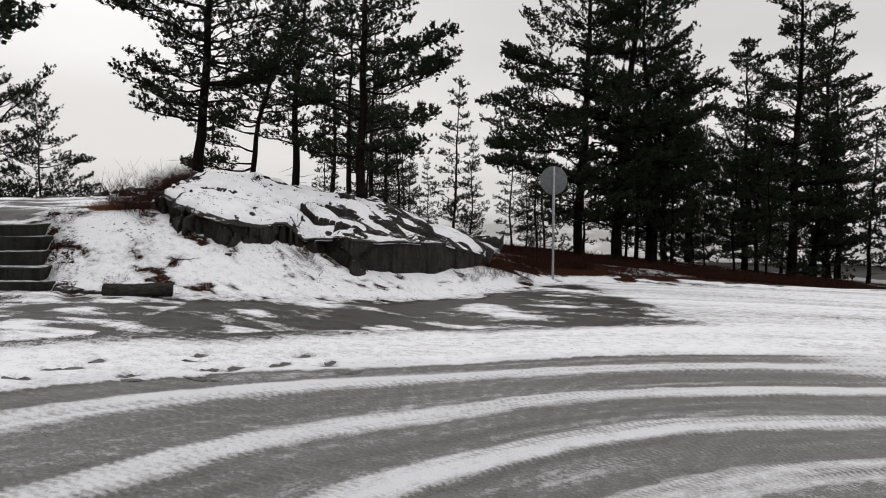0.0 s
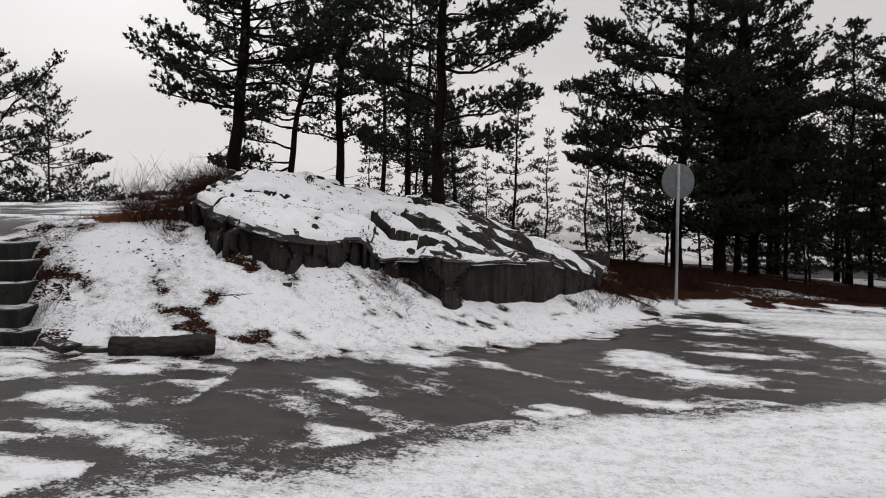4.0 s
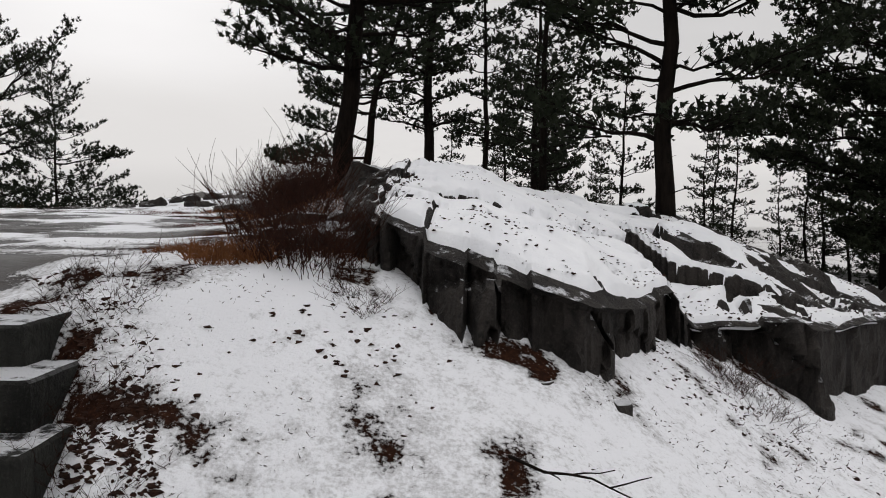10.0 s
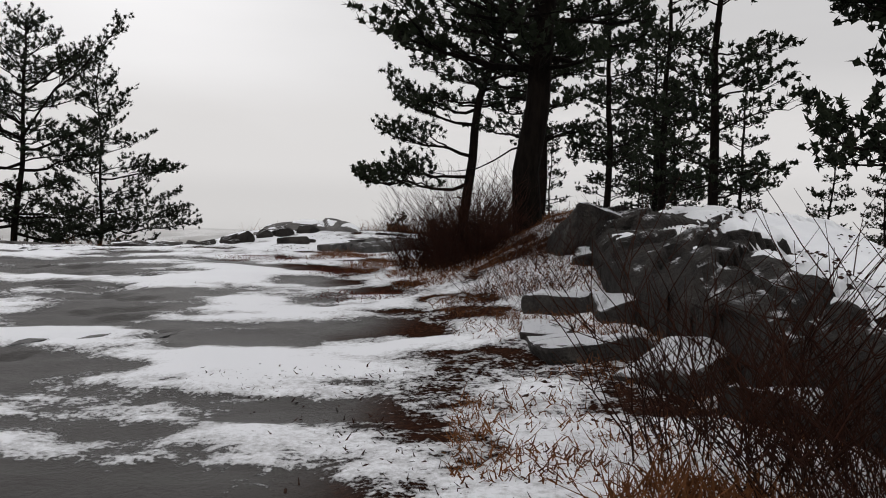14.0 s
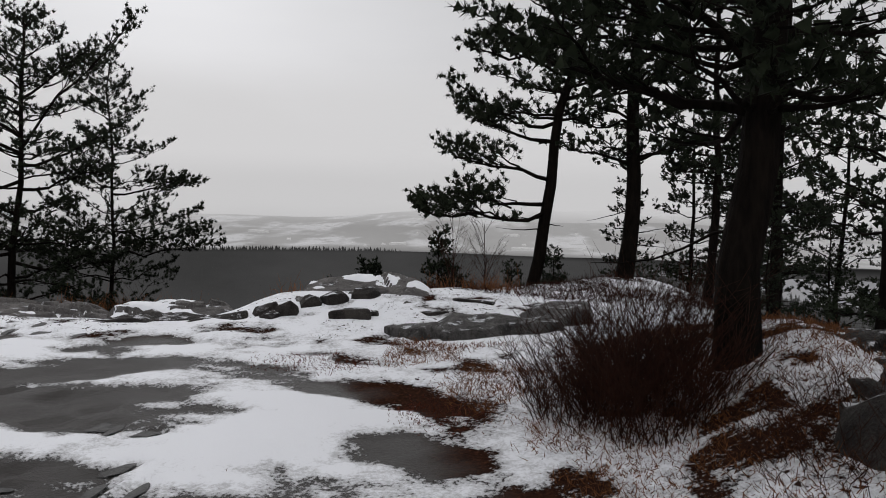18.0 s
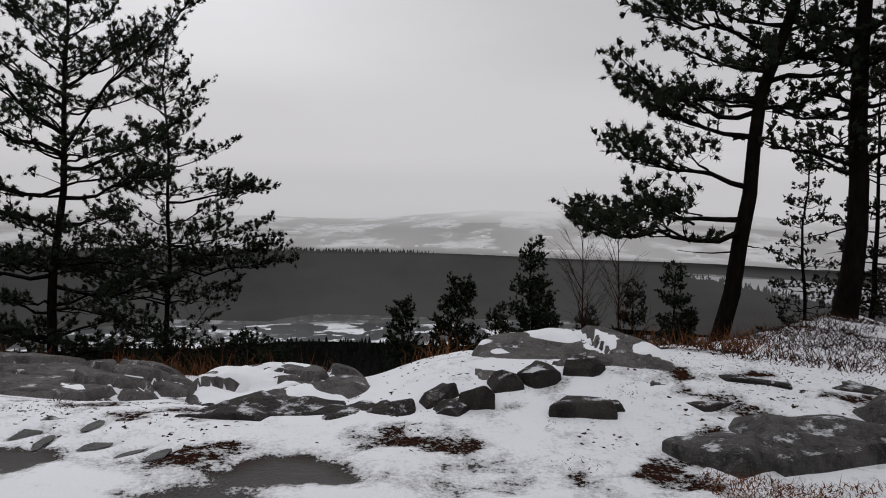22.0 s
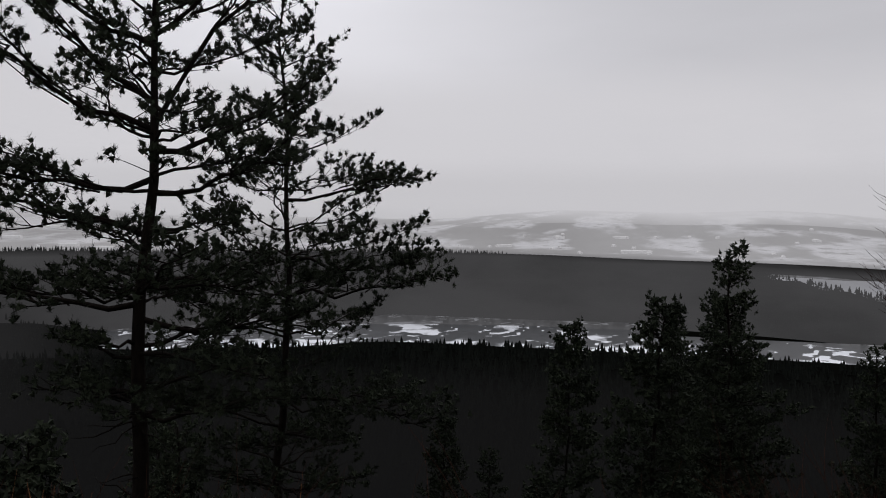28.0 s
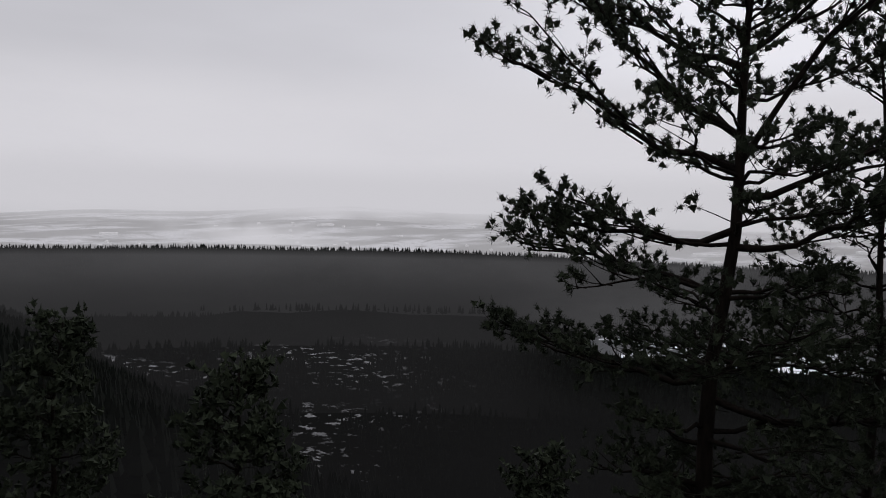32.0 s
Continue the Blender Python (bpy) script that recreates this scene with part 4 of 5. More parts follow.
slab("flat grey bedrock slab with snowy cracks at the brink", -15.9, -11.75, 21.15, 23.15, 1.75, 41, SLAB, plates=5.0, cover=-0.15)
slab("low grey bedrock ledge beside a snow drift", -11.75, -10.2, 21.45, 22.75, 1.80, 45, SLAB, 0.2, 3.0, cover=0.02)
slab("rounded bedrock hump streaked with snow", -9.7, -7.9, 21.2, 22.9, 2.05, 48, SLAB, 0.40, 3.0, cover=-0.05)
for k, (bx, by, a, b, c, s, up) in enumerate(((-10.95, 21.25, 0.36, 0.24, 0.17, 51, 0.0), (-10.55, 21.35, 0.22, 0.2, 0.15, 68, 0.02), (-10.2, 21.3, 0.34, 0.24, 0.26, 52, 0.02), (-9.72, 21.5, 0.13, 0.13, 0.22, 53, 0.04), (-9.60, 21.3, 0.10, 0.12, 0.16, 63, 0.03), (-9.45, 21.42, 0.12, 0.15, 0.26, 54, 0.06), (-9.24, 21.6, 0.10, 0.11, 0.2, 64, 0.1), (-9.02, 21.75, 0.13, 0.11, 0.18, 55, 0.12), (-8.72, 21.9, 0.13, 0.10, 0.16, 69, 0.14), (-8.80, 21.35, 0.20, 0.13, 0.22, 56, 0.03), (-8.6, 21.42, 0.10, 0.10, 0.13, 57, 0.03), (-7.9, 21.6, 0.16, 0.10, 0.08, 70, 0.03), (-7.6, 22.0, 0.26, 0.12, 0.08, 58, 0.02), (-6.9, 22.1, 0.22, 0.12, 0.07, 59, 0.02), (-6.4, 21.7, 0.2, 0.13, 0.1, 60, 0.02), (-9.9, 20.8, 0.10, 0.07, 0.06, 65, 0.0), (-11.35, 21.0, 0.12, 0.09, 0.08, 66, 0.0), (-11.9, 20.9, 0.16, 0.1, 0.10, 67, 0.0), (-12.3, 20.7, 0.12, 0.1, 0.06, 73, 0.0))):
    boulder("dark angular rock poking out of the snow", bx, by, a * 1.25, b * 1.2, c * 0.95, s, -12 + 17 * (k % 4), BLOCK, up * 0.45 - 0.05, rough=0.10, points=26)
for bx, by, a, b, c, s, turn in ((-7.35, 21.1, 0.72, 0.45, 0.26, 191, 24), (-7.95, 20.8, 0.32, 0.28, 0.16, 192, 40), (-6.65, 21.45, 0.5, 0.36, 0.28, 193, 15)):
    boulder("broad dark speckled boulder beside red moss", bx, by, a, b, c, s, turn, SPECKLED, -0.01, 23, 0.07)
for k, (bx, by, a, b, c, s) in enumerate(((-5.62, 15.0, 0.42, 0.30, 0.22, 81), (-5.35, 14.55, 0.36, 0.22, 0.24, 82), (-5.75, 16.0, 0.40, 0.22, 0.16, 83), (-5.45, 15.6, 0.25, 0.2, 0.3, 84), (-5.2, 14.0, 0.25, 0.16, 0.22, 85), (-5.25, 17.2, 0.5, 0.42, 0.42, 86), (-4.75, 18.1, 0.55, 0.4, 0.5, 90), (-5.35, 16.85, 0.3, 0.22, 0.2, 91), (-5.9, 15.35, 0.33, 0.16, 0.10, 87), (-3.52, 12.5, 0.08, 0.06, 0.06, 88), (-3.95, 12.42, 0.07, 0.05, 0.05, 89))):
    boulder("dark broken block at the side of the knoll", bx, by, a, b, c, s, 31 * k + 10, SNOWY, -0.02 if a > 0.15 else -0.03, points=26, rough=0.09)

# ---- round road sign, seen from behind ----
def turned(profile, sides=40):
    """A round body about z from (radius, z) pairs."""
    a = np.arange(sides) * 2 * math.pi / sides
    p = np.asarray(profile, float)
    v = np.stack([p[:, 0, None] * np.cos(a), p[:, 0, None] * np.sin(a), np.repeat(p[:, 1, None], sides, 1)], -1)
    k = np.arange(len(p) * sides).reshape(len(p), sides)
    nx = np.roll(k, -1, 1)
    return v.reshape(-1, 3), np.stack([k[:-1], nx[:-1], nx[1:], k[1:]], -1).reshape(-1, 4)


sign = tagged(new("road_sign"), "round traffic sign on a thin steel post, seen from behind", "road sign")
sign.location = (2.60, 18.25, -0.16)
v, f = turned(((0.0, -0.3), (0.03, -0.3), (0.03, 2.72), (0.026, 2.735), (0.0, 2.735)), 20)
post = part("post", mesh_np("post", v, f, STEEL), sign, "galvanised steel post")
v, f = turned(((0.0, 0.0), (0.325, 0.0), (0.338, 0.004), (0.338, 0.022), (0.325, 0.028), (0.0, 0.028)), 48)
disc = part("disc", mesh_np("disc", v, f, SIGNBACK), sign, "grey painted back of the sign plate")
disc.matrix_local = pose(0.0, 0.035, 2.41, 90, 0, 14)
for h in (2.26, 2.55):
    v, f = turned(((0.0, -0.02), (0.04, -0.02), (0.04, 0.02), (0.0, 0.02)), 16)
    br = part("bracket", mesh_np("bracket", v, f, STEEL), post)
    br.location = (0, 0.004, h)

# ---- log and stones at the foot of the bank ----
def log_piece(label, x, y, length, r, turn, seed, tilt=0):
    rnd = np.random.default_rng(seed)
    n = 28
    t = np.linspace(-0.5, 0.5, n)
    pts = np.stack([t * length, np.cumsum(rnd.normal(0, 0.004, n)), np.cumsum(rnd.normal(0, 0.003, n))], -1)
    rr = r * (1 + 0.06 * np.sin(t * 9) + rnd.normal(0, 0.012, n))
    rr[0] = rr[-1] = 0.001
    pts[0, 0], pts[-1, 0] = pts[1, 0] - 0.004, pts[-2, 0] + 0.004
    v, f = tube(pts, rr, 18)
    ob = tagged(new("log", mesh_np("log", v, f, LOGWOOD)), label, "log")
    ob.matrix_world = pose(x, y, ground_z(x, y) + r * 0.75, 0, tilt, turn)
    return ob


log_piece("dark weathered log lying in the snow", -4.2, 10.55, 0.95, 0.098, 14, 3)
boulder("narrow dark kerb stone half buried in snow", -4.9, 10.5, 0.26, 0.08, 0.10, 71, -12)
boulder("narrow dark kerb stone half buried in snow", -5.25, 10.6, 0.30, 0.09, 0.09, 72, -22)

# ---- stone steps ----
def slab_block(w, d, h, seed, bevel=0.015):
    rnd = np.random.default_rng(seed)
    bm = bmesh.new()
    bmesh.ops.create_cube(bm, size=1.0)
    bmesh.ops.scale(bm, vec=(w, d, h), verts=bm.verts)
    bmesh.ops.bevel(bm, geom=bm.edges[:], offset=bevel, segments=1, affect="EDGES")
    bmesh.ops.subdivide_edges(bm, edges=bm.edges[:], cuts=2, use_grid_fill=True)
    off = Vector(rnd.uniform(0, 40, 3))
    for q in bm.verts:
        q.co += 0.018 * noise.noise_vector(q.co * 3.5 + off)
    me = bpy.data.meshes.new("step")
    bm.to_mesh(me)
    bm.free()
    me.materials.append(STONE)
    return me


stairs = tagged(new("stone_steps", None), "five rough stone steps dusted with snow", "steps")
stairs.location = (0, 0, 0)
for k in range(5):
    y0 = STEP_Y + k * STEP_RUN
    cuts = (STEP_X0, -7.9 + 0.15 * (k % 2), -7.0 - 0.12 * (k % 3), step_end(y0 + 0.1) - 0.04 - 0.02 * (k % 3))
    for j in range(3):
        w = cuts[j + 1] - cuts[j] - 0.015
        st = part("step", slab_block(w, 0.46, 0.30, 100 + k * 3 + j), stairs)
        st.location = (cuts[j] + w / 2, y0 + 0.2, 0.49 + STEP_RISE * k - 0.15 + 0.008 * ((k + j) % 3))



# ---- pines on the hilltop ----
def pine_to(label, x, y, top_z, radius, seed, sink=0.05, z=None, **kw):
    """A pine on the ground at x, y whose tip reaches top_z."""
    g = ground_z(x, y) - sink if z is None else z
    kw["limbs"] = [(h - g, a, ln, rise) for h, a, ln, rise in kw.get("limbs", ())]
    if kw.get("profile"):
        kw["profile"] = [(h - g, ln) for h, ln in kw["profile"]]
    return pine(label, (x, y, g), top_z - g, radius, seed, **kw)


DARK_PINE = "tall dark Scots pine with open tufted crown"
pine_to("thick-trunked dark Scots pine beside the knoll", -5.9, 18.35, 11.0, 0.128, 201, wide=0.0075, dense=0.85, lean=(0.55, 0.1), blades=15, bare=0.16, spread_at=2.05, whorls=26, per=7, limbs=((3.5, 165, 1.3, 0.2), (4.0, 190, 1.6, 0.1), (4.6, 160, 1.7, 0.2), (5.0, 20, 2.2, 0.15), (5.6, 185, 1.9, 0.3), (5.8, 340, 2.2, 0.1), (4.45, 350, 1.9, 0.06), (4.6, 45, 1.9, 0.1), (5.2, 310, 2.1, 0.05), (6.4, 15, 2.2, 0.15), (6.0, 190, 2.0, 0.2)))
pine_to("Scots pine on the snowy knoll with spreading boughs", -1.96, 17.75, 10.2, 0.115, 202, z=1.58, lean=(0.15, 0.2), bare=0.14, spread_at=1.45, whorls=20, per=5, limbs=((2.9, 5, 1.3, 0.1), (4.3, 5, 1.9, 0.3), (3.6, 200, 1.1, 0.2), (4.6, 355, 1.7, 0.1), (3.9, 188, 1.5, 0.1), (5.2, 12, 1.8, 0.15), (2.7, 180, 1.2, 0.05), (3.35, 350, 1.5, 0.05), (4.9, 190, 1.5, 0.15)))
pine_to("leaning Scots pine with a curved trunk at the brink", -6.95, 26.1, 9.6, 0.125, 203, wide=0.0066, dense=1.0, size=1.0, lean=(1.9, 0.3), bow=-0.12, blades=20, bare=0.42, spread_at=1.55, whorls=17, per=5, limbs=((3.15, 204, 2.1, -0.05), (3.0, 188, 1.5, 0.0), (3.6, 190, 1.5, 0.1), (4.4, 165, 1.4, 0.3), (5.3, 172, 1.6, 0.3), (4.8, 10, 1.6, 0.3), (4.1, 200, 1.2, 0.25)))
pine_to(DARK_PINE, -5.28, 26.45, 10.5, 0.14, 204, dense=0.88, lean=(0.5, 0.1), bare=0.2, spread_at=1.8, whorls=19, per=6, blades=6)
pine_to(DARK_PINE, -3.9, 26.3, 8.6, 0.08, 205, dense=0.88, lean=(0.2, 0), bare=0.22, spread_at=1.25, whorls=18, per=5, blades=6)
pine_to(DARK_PINE, -2.65, 27.1, 8.4, 0.10, 206, dense=0.88, lean=(0.2, 0), bare=0.12, spread_at=1.55, whorls=19, per=5, blades=6)
pine_to("slim young pine with a pointed tip", 0.45, 31.6, 7.0, 0.075, 207, dense=0.88, bare=0.08, spread_at=1.5, whorls=20, per=5, tip=1.0, blades=6)
pine_to("broad dark Scots pine behind the road sign", 4.25, 24.0, 11.2, 0.15, 208, lean=(0.3, 0), bare=0.08, spread_at=3.1, whorls=27, per=6, tip=0.7, dense=1.2, limbs=((2.4, 185, 2.7, 0.04), (3.4, 176, 2.9, 0.08), (4.6, 190, 2.8, 0.1), (5.8, 180, 2.6, 0.15)))
pine_to("broad dark Scots pine with a bent trunk", 5.6, 24.6, 11.6, 0.17, 209, lean=(1.0, 0), bow=-0.2, bare=0.10, spread_at=2.8, whorls=25, per=6, tip=0.65, dense=1.2)
pine_to("broad dark Scots pine at the roadside", 13.2, 28.9, 10.6, 0.19, 210, lean=(0.6, 0), bare=0.04, spread_at=3.3, whorls=26, per=6, tip=0.8, dense=1.15)
pine_to("Scots pine with a forked crown below the brink", -16.72, 27.95, 6.6, 0.125, 211, wide=0.0044, lean=(0.1, 0), bare=0.36, spread_at=1.7, whorls=20, per=5, dead=24, blades=32, dense=0.95, size=0.9, profile=((0.4, 1.3), (1.8, 1.75), (2.7, 1.65), (3.3, 1.7), (3.9, 1.1), (4.8, 1.25), (5.8, 0.9), (6.6, 0.35)), limbs=((4.0, 20, 2.0, 1.05), (3.95, 198, 2.1, 0.45), (4.3, 206, 1.6, 0.95), (3.75, 25, 1.6, 0.35), (3.35, 198, 1.8, 0.06), (3.3, 15, 1.6, 0.12), (2.7, 195, 1.8, 0.03), (1.9, 190, 1.9, -0.02), (1.85, 12, 1.7, -0.08), (4.9, 185, 1.5, 0.5), (5.0, 10, 1.4, 0.5)))
pine_to("slender Scots pine with drooping lower boughs", -16.5, 30.8, 6.3, 0.085, 212, wide=0.0044, bare=0.24, spread_at=2.1, whorls=26, per=5, tip=1.0, dead=12, blades=32, dense=0.95, size=0.9, profile=((-0.6, 1.9), (0.2, 2.15), (1.8, 2.0), (3.3, 1.65), (4.2, 1.2), (5.3, 0.85), (6.3, 0.35)), limbs=((3.25, 8, 1.75, 0.02), (1.85, 5, 2.2, -0.06), (2.3, 12, 1.9, -0.02), (0.3, 5, 2.2, -0.12)))
young = pine_to("young pine with a pointed tip on the slope", -10.78, 33.5, 1.55, 0.07, 213, dense=1.0, bare=0.1, spread_at=1.5, whorls=34, per=6, tip=0.85, blades=6, group="young pines on the slope")
slim = pine_to("slim young pine on the slope below the brink", -12.5, 35.1, 0.80, 0.05, 214, dense=1.0, bare=0.25, spread_at=0.8, whorls=30, per=5, tip=0.6, blades=6, group="young pines on the slope")
broad = pine_to("young pine with two leaders on the slope", -9.0, 37.0, 2.25, 0.09, 215, dense=1.0, bare=0.1, spread_at=1.9, whorls=34, per=6, tip=0.95, blades=6, group="young pines on the slope")
pine_to("old Scots pine overhanging the road", -9.0, 9.7, 9.5, 0.17, 216, wide=0.010, bare=0.42, spread_at=2.2, whorls=9, per=5, limbs=((3.75, 4, 3.35, 0.02), (4.0, 8, 3.45, 0.03), (4.3, -4, 3.3, 0.0)))


def again(ob, x, y, top_z, turn, words=""):
    """Another tree of the same growth, turned and scaled to reach top_z."""
    g = ground_z(x, y) - 0.1
    tall = next(max(v.co.z for v in c.data.vertices) for c in ob.children if c.name.startswith("trunk"))
    m = copy_thing(ob, pose(x, y, g, 0, 0, turn))
    k = (top_z - g) / tall
    m.scale = (k, k, k)
    return tagged(m, words)


grove = [o for o in scene.objects if o.name.startswith("pine_tree")]
slope_words = "dark young pine on the wooded slope"
for x, y, t, a in ((-8.0, 31.5, 1.2, 40), (-7.0, 33.0, 1.6, 100), (-8.6, 39.5, 0.9, 200), (-10.0, 38.5, 0.3, 10), (-5.8, 34.5, 1.9, 250), (-6.4, 30.2, 1.5, 300), (-37.0, 27.8, 0.05, 72), (-29.8, 29.8, -0.5, 150), (-27.0, 37.0, -3.2, 20), (-22.0, 36.0, -2.0, 220), (-19.5, 33.0, -1.0, 130), (-14.4, 33.2, -0.6, 60), (-13.2, 31.0, -0.4, 280)):
    again((young, broad, slim)[int(a) % 3], x, y, t, a, slope_words)
far_words = "dark pine standing in the thicket behind the road"
for x, y, t, a, k in ((2.4, 27.5, 4.6, 30, 6), (7.6, 27.5, 6.2, 80, 5), (8.9, 30.5, 7.6, 130, 3), (10.4, 32.4, 7.0, 190, 5), (11.2, 34.8, 6.0, 230, 6), (13.8, 35.4, 6.6, 300, 3), (7.0, 31.0, 5.0, 10, 6), (15.6, 31.0, 5.2, 160, 5), (17.4, 33.5, 6.8, 210, 3), (19.6, 31.8, 7.6, 260, 5), (9.6, 28.2, 3.4, 20, 6), (5.3, 29.0, 3.9, 70, 5), (-0.6, 29.6, 3.6, 140, 6), (-1.6, 31.8, 4.8, 200, 5), (-4.6, 29.8, 4.6, 250, 6), (-3.3, 30.6, 5.8, 320, 4), (21.5, 36.0, 7.0, 50, 5), (12.3, 31.5, 3.6, 90, 6), (10.0, 26.4, 4.2, 15, 6), (11.6, 28.2, 5.4, 200, 5), (8.4, 25.8, 3.0, 75, 6), (15.2, 29.6, 4.4, 145, 6), (17.0, 30.6, 5.0, 300, 5), (2.8, 25.8, 3.2, 220, 6), (6.8, 28.6, 3.6, 33, 5), (12.0, 37.0, 7.5, 77, 3), (18.4, 36.4, 7.2, 99, 6), (16.4, 33.0, 4.4, 8, 6), (13.9, 31.4, 3.8, 63, 5), (7.8, 29.4, 3.2, 190, 6), (-1.2, 26.0, 3.4, 12, 6), (9.2, 33.2, 5.6, 121, 6), (4.6, 35.6, 5.4, 265, 6), (-1.7, 29.2, 5.4, 132, 5), (6.6, 26.4, 5.6, 12, 5), (-2.9, 22.8, 8.0, 17, 5), (-2.2, 29.4, 6.6, 241, 3), (0.9, 25.2, 4.0, 301, 6), (-3.6, 24.4, 3.6, 61, 6), (7.4, 24.6, 4.6, 160, 5), (10.6, 25.0, 4.0, 260, 6), (3.0, 24.9, 4.2, 88, 6), (7.0, 26.2, 10.4, 100, 7), (14.8, 30.6, 9.6, 40, 8), (12.0, 30.4, 8.2, 220, 7)):
    again(grove[k], x, y, t, a, far_words)


# ---- shrubs, grass and litter ----
shrub("dense reddish-brown leafless shrub against the rock", -5.27, 13.04, 0.44, 0.53, 180, 301, 0.8, apart=24)
shrub("tall leafless shrub with thin upright stems", -5.55, 13.50, 0.40, 0.72, 60, 302, 0.6, apart=16)
shrub("leafless brown shrub beside the thick pine", -6.35, 17.95, 0.45, 0.56, 230, 303, 0.6, apart=20)
shrub("leafless brown shrub beside the thick pine", -6.35, 18.5, 0.5, 0.74, 260, 304, 0.6, apart=20)
shrub("dark leafless thicket behind the thick pine", -6.65, 18.4, 0.52, 0.56, 320, 308, 0.6, apart=20)
shrub("low brown heather bush on the snowy mound", -5.75, 17.1, 0.45, 0.35, 120, 305, 0.9, apart=16)


def birch(label, x, y, top_z, seed):
    """A slim bare birch: rising branches that end in fine twigs."""
    rnd = np.random.default_rng(seed)
    ob = tagged(new("birch_tree"), label, "tree")
    ob.location = at_ground(x, y, 0.1)
    tall = top_z - ob.location[2]
    hs = np.linspace(0, 1, 12)
    line = np.stack([np.cumsum(rnd.normal(0, 0.012, 12)) * tall * 0.3, np.cumsum(rnd.normal(0, 0.012, 12)) * tall * 0.3, hs * tall], -1)
    trunk = part("trunk", mesh_np("trunk", *tube(line, 0.024 * (1 - 0.88 * hs) + 0.003, 6), TWIG), ob)
    for k in range(26):
        f = rnd.uniform(0.45, 0.98)
        start = np.array([np.interp(f, hs, line[:, q]) for q in range(3)])
        az, ln = k * 2.4 + rnd.normal(0, 0.3), tall * 0.10 * (1.25 - f) + 0.16
        heap = Heap()
        pts = branch_line(start, az, ln, rnd.uniform(1.3, 2.2), rnd, 0.1, 6)
        heap.add(*tube(pts, 0.0065 * np.linspace(1, 0.3, 6), 4))
        for q in range(7):
            sub = branch_line(pts[rnd.integers(2, 6)], az + rnd.normal(0, 0.8), rnd.uniform(0.12, 0.34), rnd.uniform(0.3, 1.3), rnd, 0.0, 4)
            heap.add(*tube(sub, 0.003 * np.linspace(1, 0.5, 4), 3))
        part("branch", heap.mesh("branch", TWIG), trunk)
    return ob


birch("bare birch sapling on the slope", -8.2, 29.45, 2.95, 306)
birch("bare birch sapling on the slope", -7.55, 29.9, 2.7, 307)
for k, (x, y, r, h) in enumerate(((-9.6, 27.0, 1.2, 1.7), (-8.6, 29.0, 1.3, 2.2), (-10.6, 28.0, 1.2, 1.5), (-7.4, 27.4, 1.1, 1.4), (-13.2, 26.0, 1.4, 1.3), (-11.6, 25.6, 1.4, 1.3), (-15.0, 25.6, 1.4, 1.2))):
    shrub("dark leafless thicket below the brink", x, y, r, h, 170, 310 + k, 0.6)
for k, (x, y, r, h) in enumerate(((0.9, 16.9, 0.35, 0.28), (0.45, 16.2, 0.3, 0.22), (1.25, 17.4, 0.35, 0.35), (-2.55, 13.75, 0.18, 0.25), (-6.15, 12.35, 0.28, 0.22), (-5.95, 11.6, 0.22, 0.2), (-5.75, 11.2, 0.2, 0.18), (-2.4, 13.6, 0.3, 0.2), (-4.9, 12.6, 0.15, 0.15), (-4.7, 11.0, 0.2, 0.12), (1.7, 17.6, 0.4, 0.4), (2.3, 19.0, 0.5, 0.5), (3.6, 20.5, 0.6, 0.5), (-6.0, 16.2, 0.4, 0.3))):
    shrub("scrubby dark twigs poking through the snow", x, y, r, h, 60, 330 + k, 1.2)

veg = np.random.default_rng(23)


def scatter(n, x0, x1, y0, y1, keep):
    x, y = veg.uniform(x0, x1, n), veg.uniform(y0, y1, n)
    ok = keep(x, y)
    x, y = x[ok], y[ok]
    i, j = np.clip(np.searchsorted(gx, x), 0, len(gx) - 1), np.clip(np.searchsorted(gy, y), 0, len(gy) - 1)
    i, j = np.maximum(i, 1), np.maximum(j, 1)
    u, w = (x - gx[i - 1]) / (gx[i] - gx[i - 1]), (y - gy[j - 1]) / (gy[j] - gy[j - 1])
    z = (Z[i - 1, j - 1] * (1 - u) + Z[i, j - 1] * u) * (1 - w) + (Z[i - 1, j] * (1 - u) + Z[i, j] * u) * w
    return np.stack([x, y, z - 0.006], -1)


def stuff_blades(name, words, category, pts, lo, hi, lean, width, mat):
    v, f = blades_np(pts, veg.uniform(lo, hi, len(pts)), veg, lean, width)
    tagged(new(name, mesh_np(name, v, f, mat, False)), words, category, kind="stuff")


clump = lambda x, y, s, lo: value_noise(x, y, s, 3, 71) > lo + veg.normal(0, 0.05, len(x))
stuff_blades("dry_grass", "thin dry grass poking through the snow on the mound", "grass", scatter(60000, -8.2, -4.9, 13.2, 20.5, lambda x, y: (x > -6.35 - 0.115 * np.clip(y - 14.7, 0, 10) ** 1.75) & clump(x, y, 0.8, 0.45)), 0.02, 0.075, 1.0, 0.0028, GRASS)
stuff_blades("dry_grass", "orange dead grass along the brink", "grass", scatter(15000, -16.5, -7.0, 22.9, 24.4, lambda x, y: clump(x, y, 0.7, 0.47)), 0.08, 0.27, 0.5, 0.0035, GRASS)
stuff_blades("dry_grass", "orange dead grass under the shrub", "grass", scatter(4600, -6.2, -5.2, 12.5, 13.6, lambda x, y: np.hypot(x + 5.70, y - 13.0) < 0.27), 0.05, 0.15, 0.7, 0.003, GRASS)
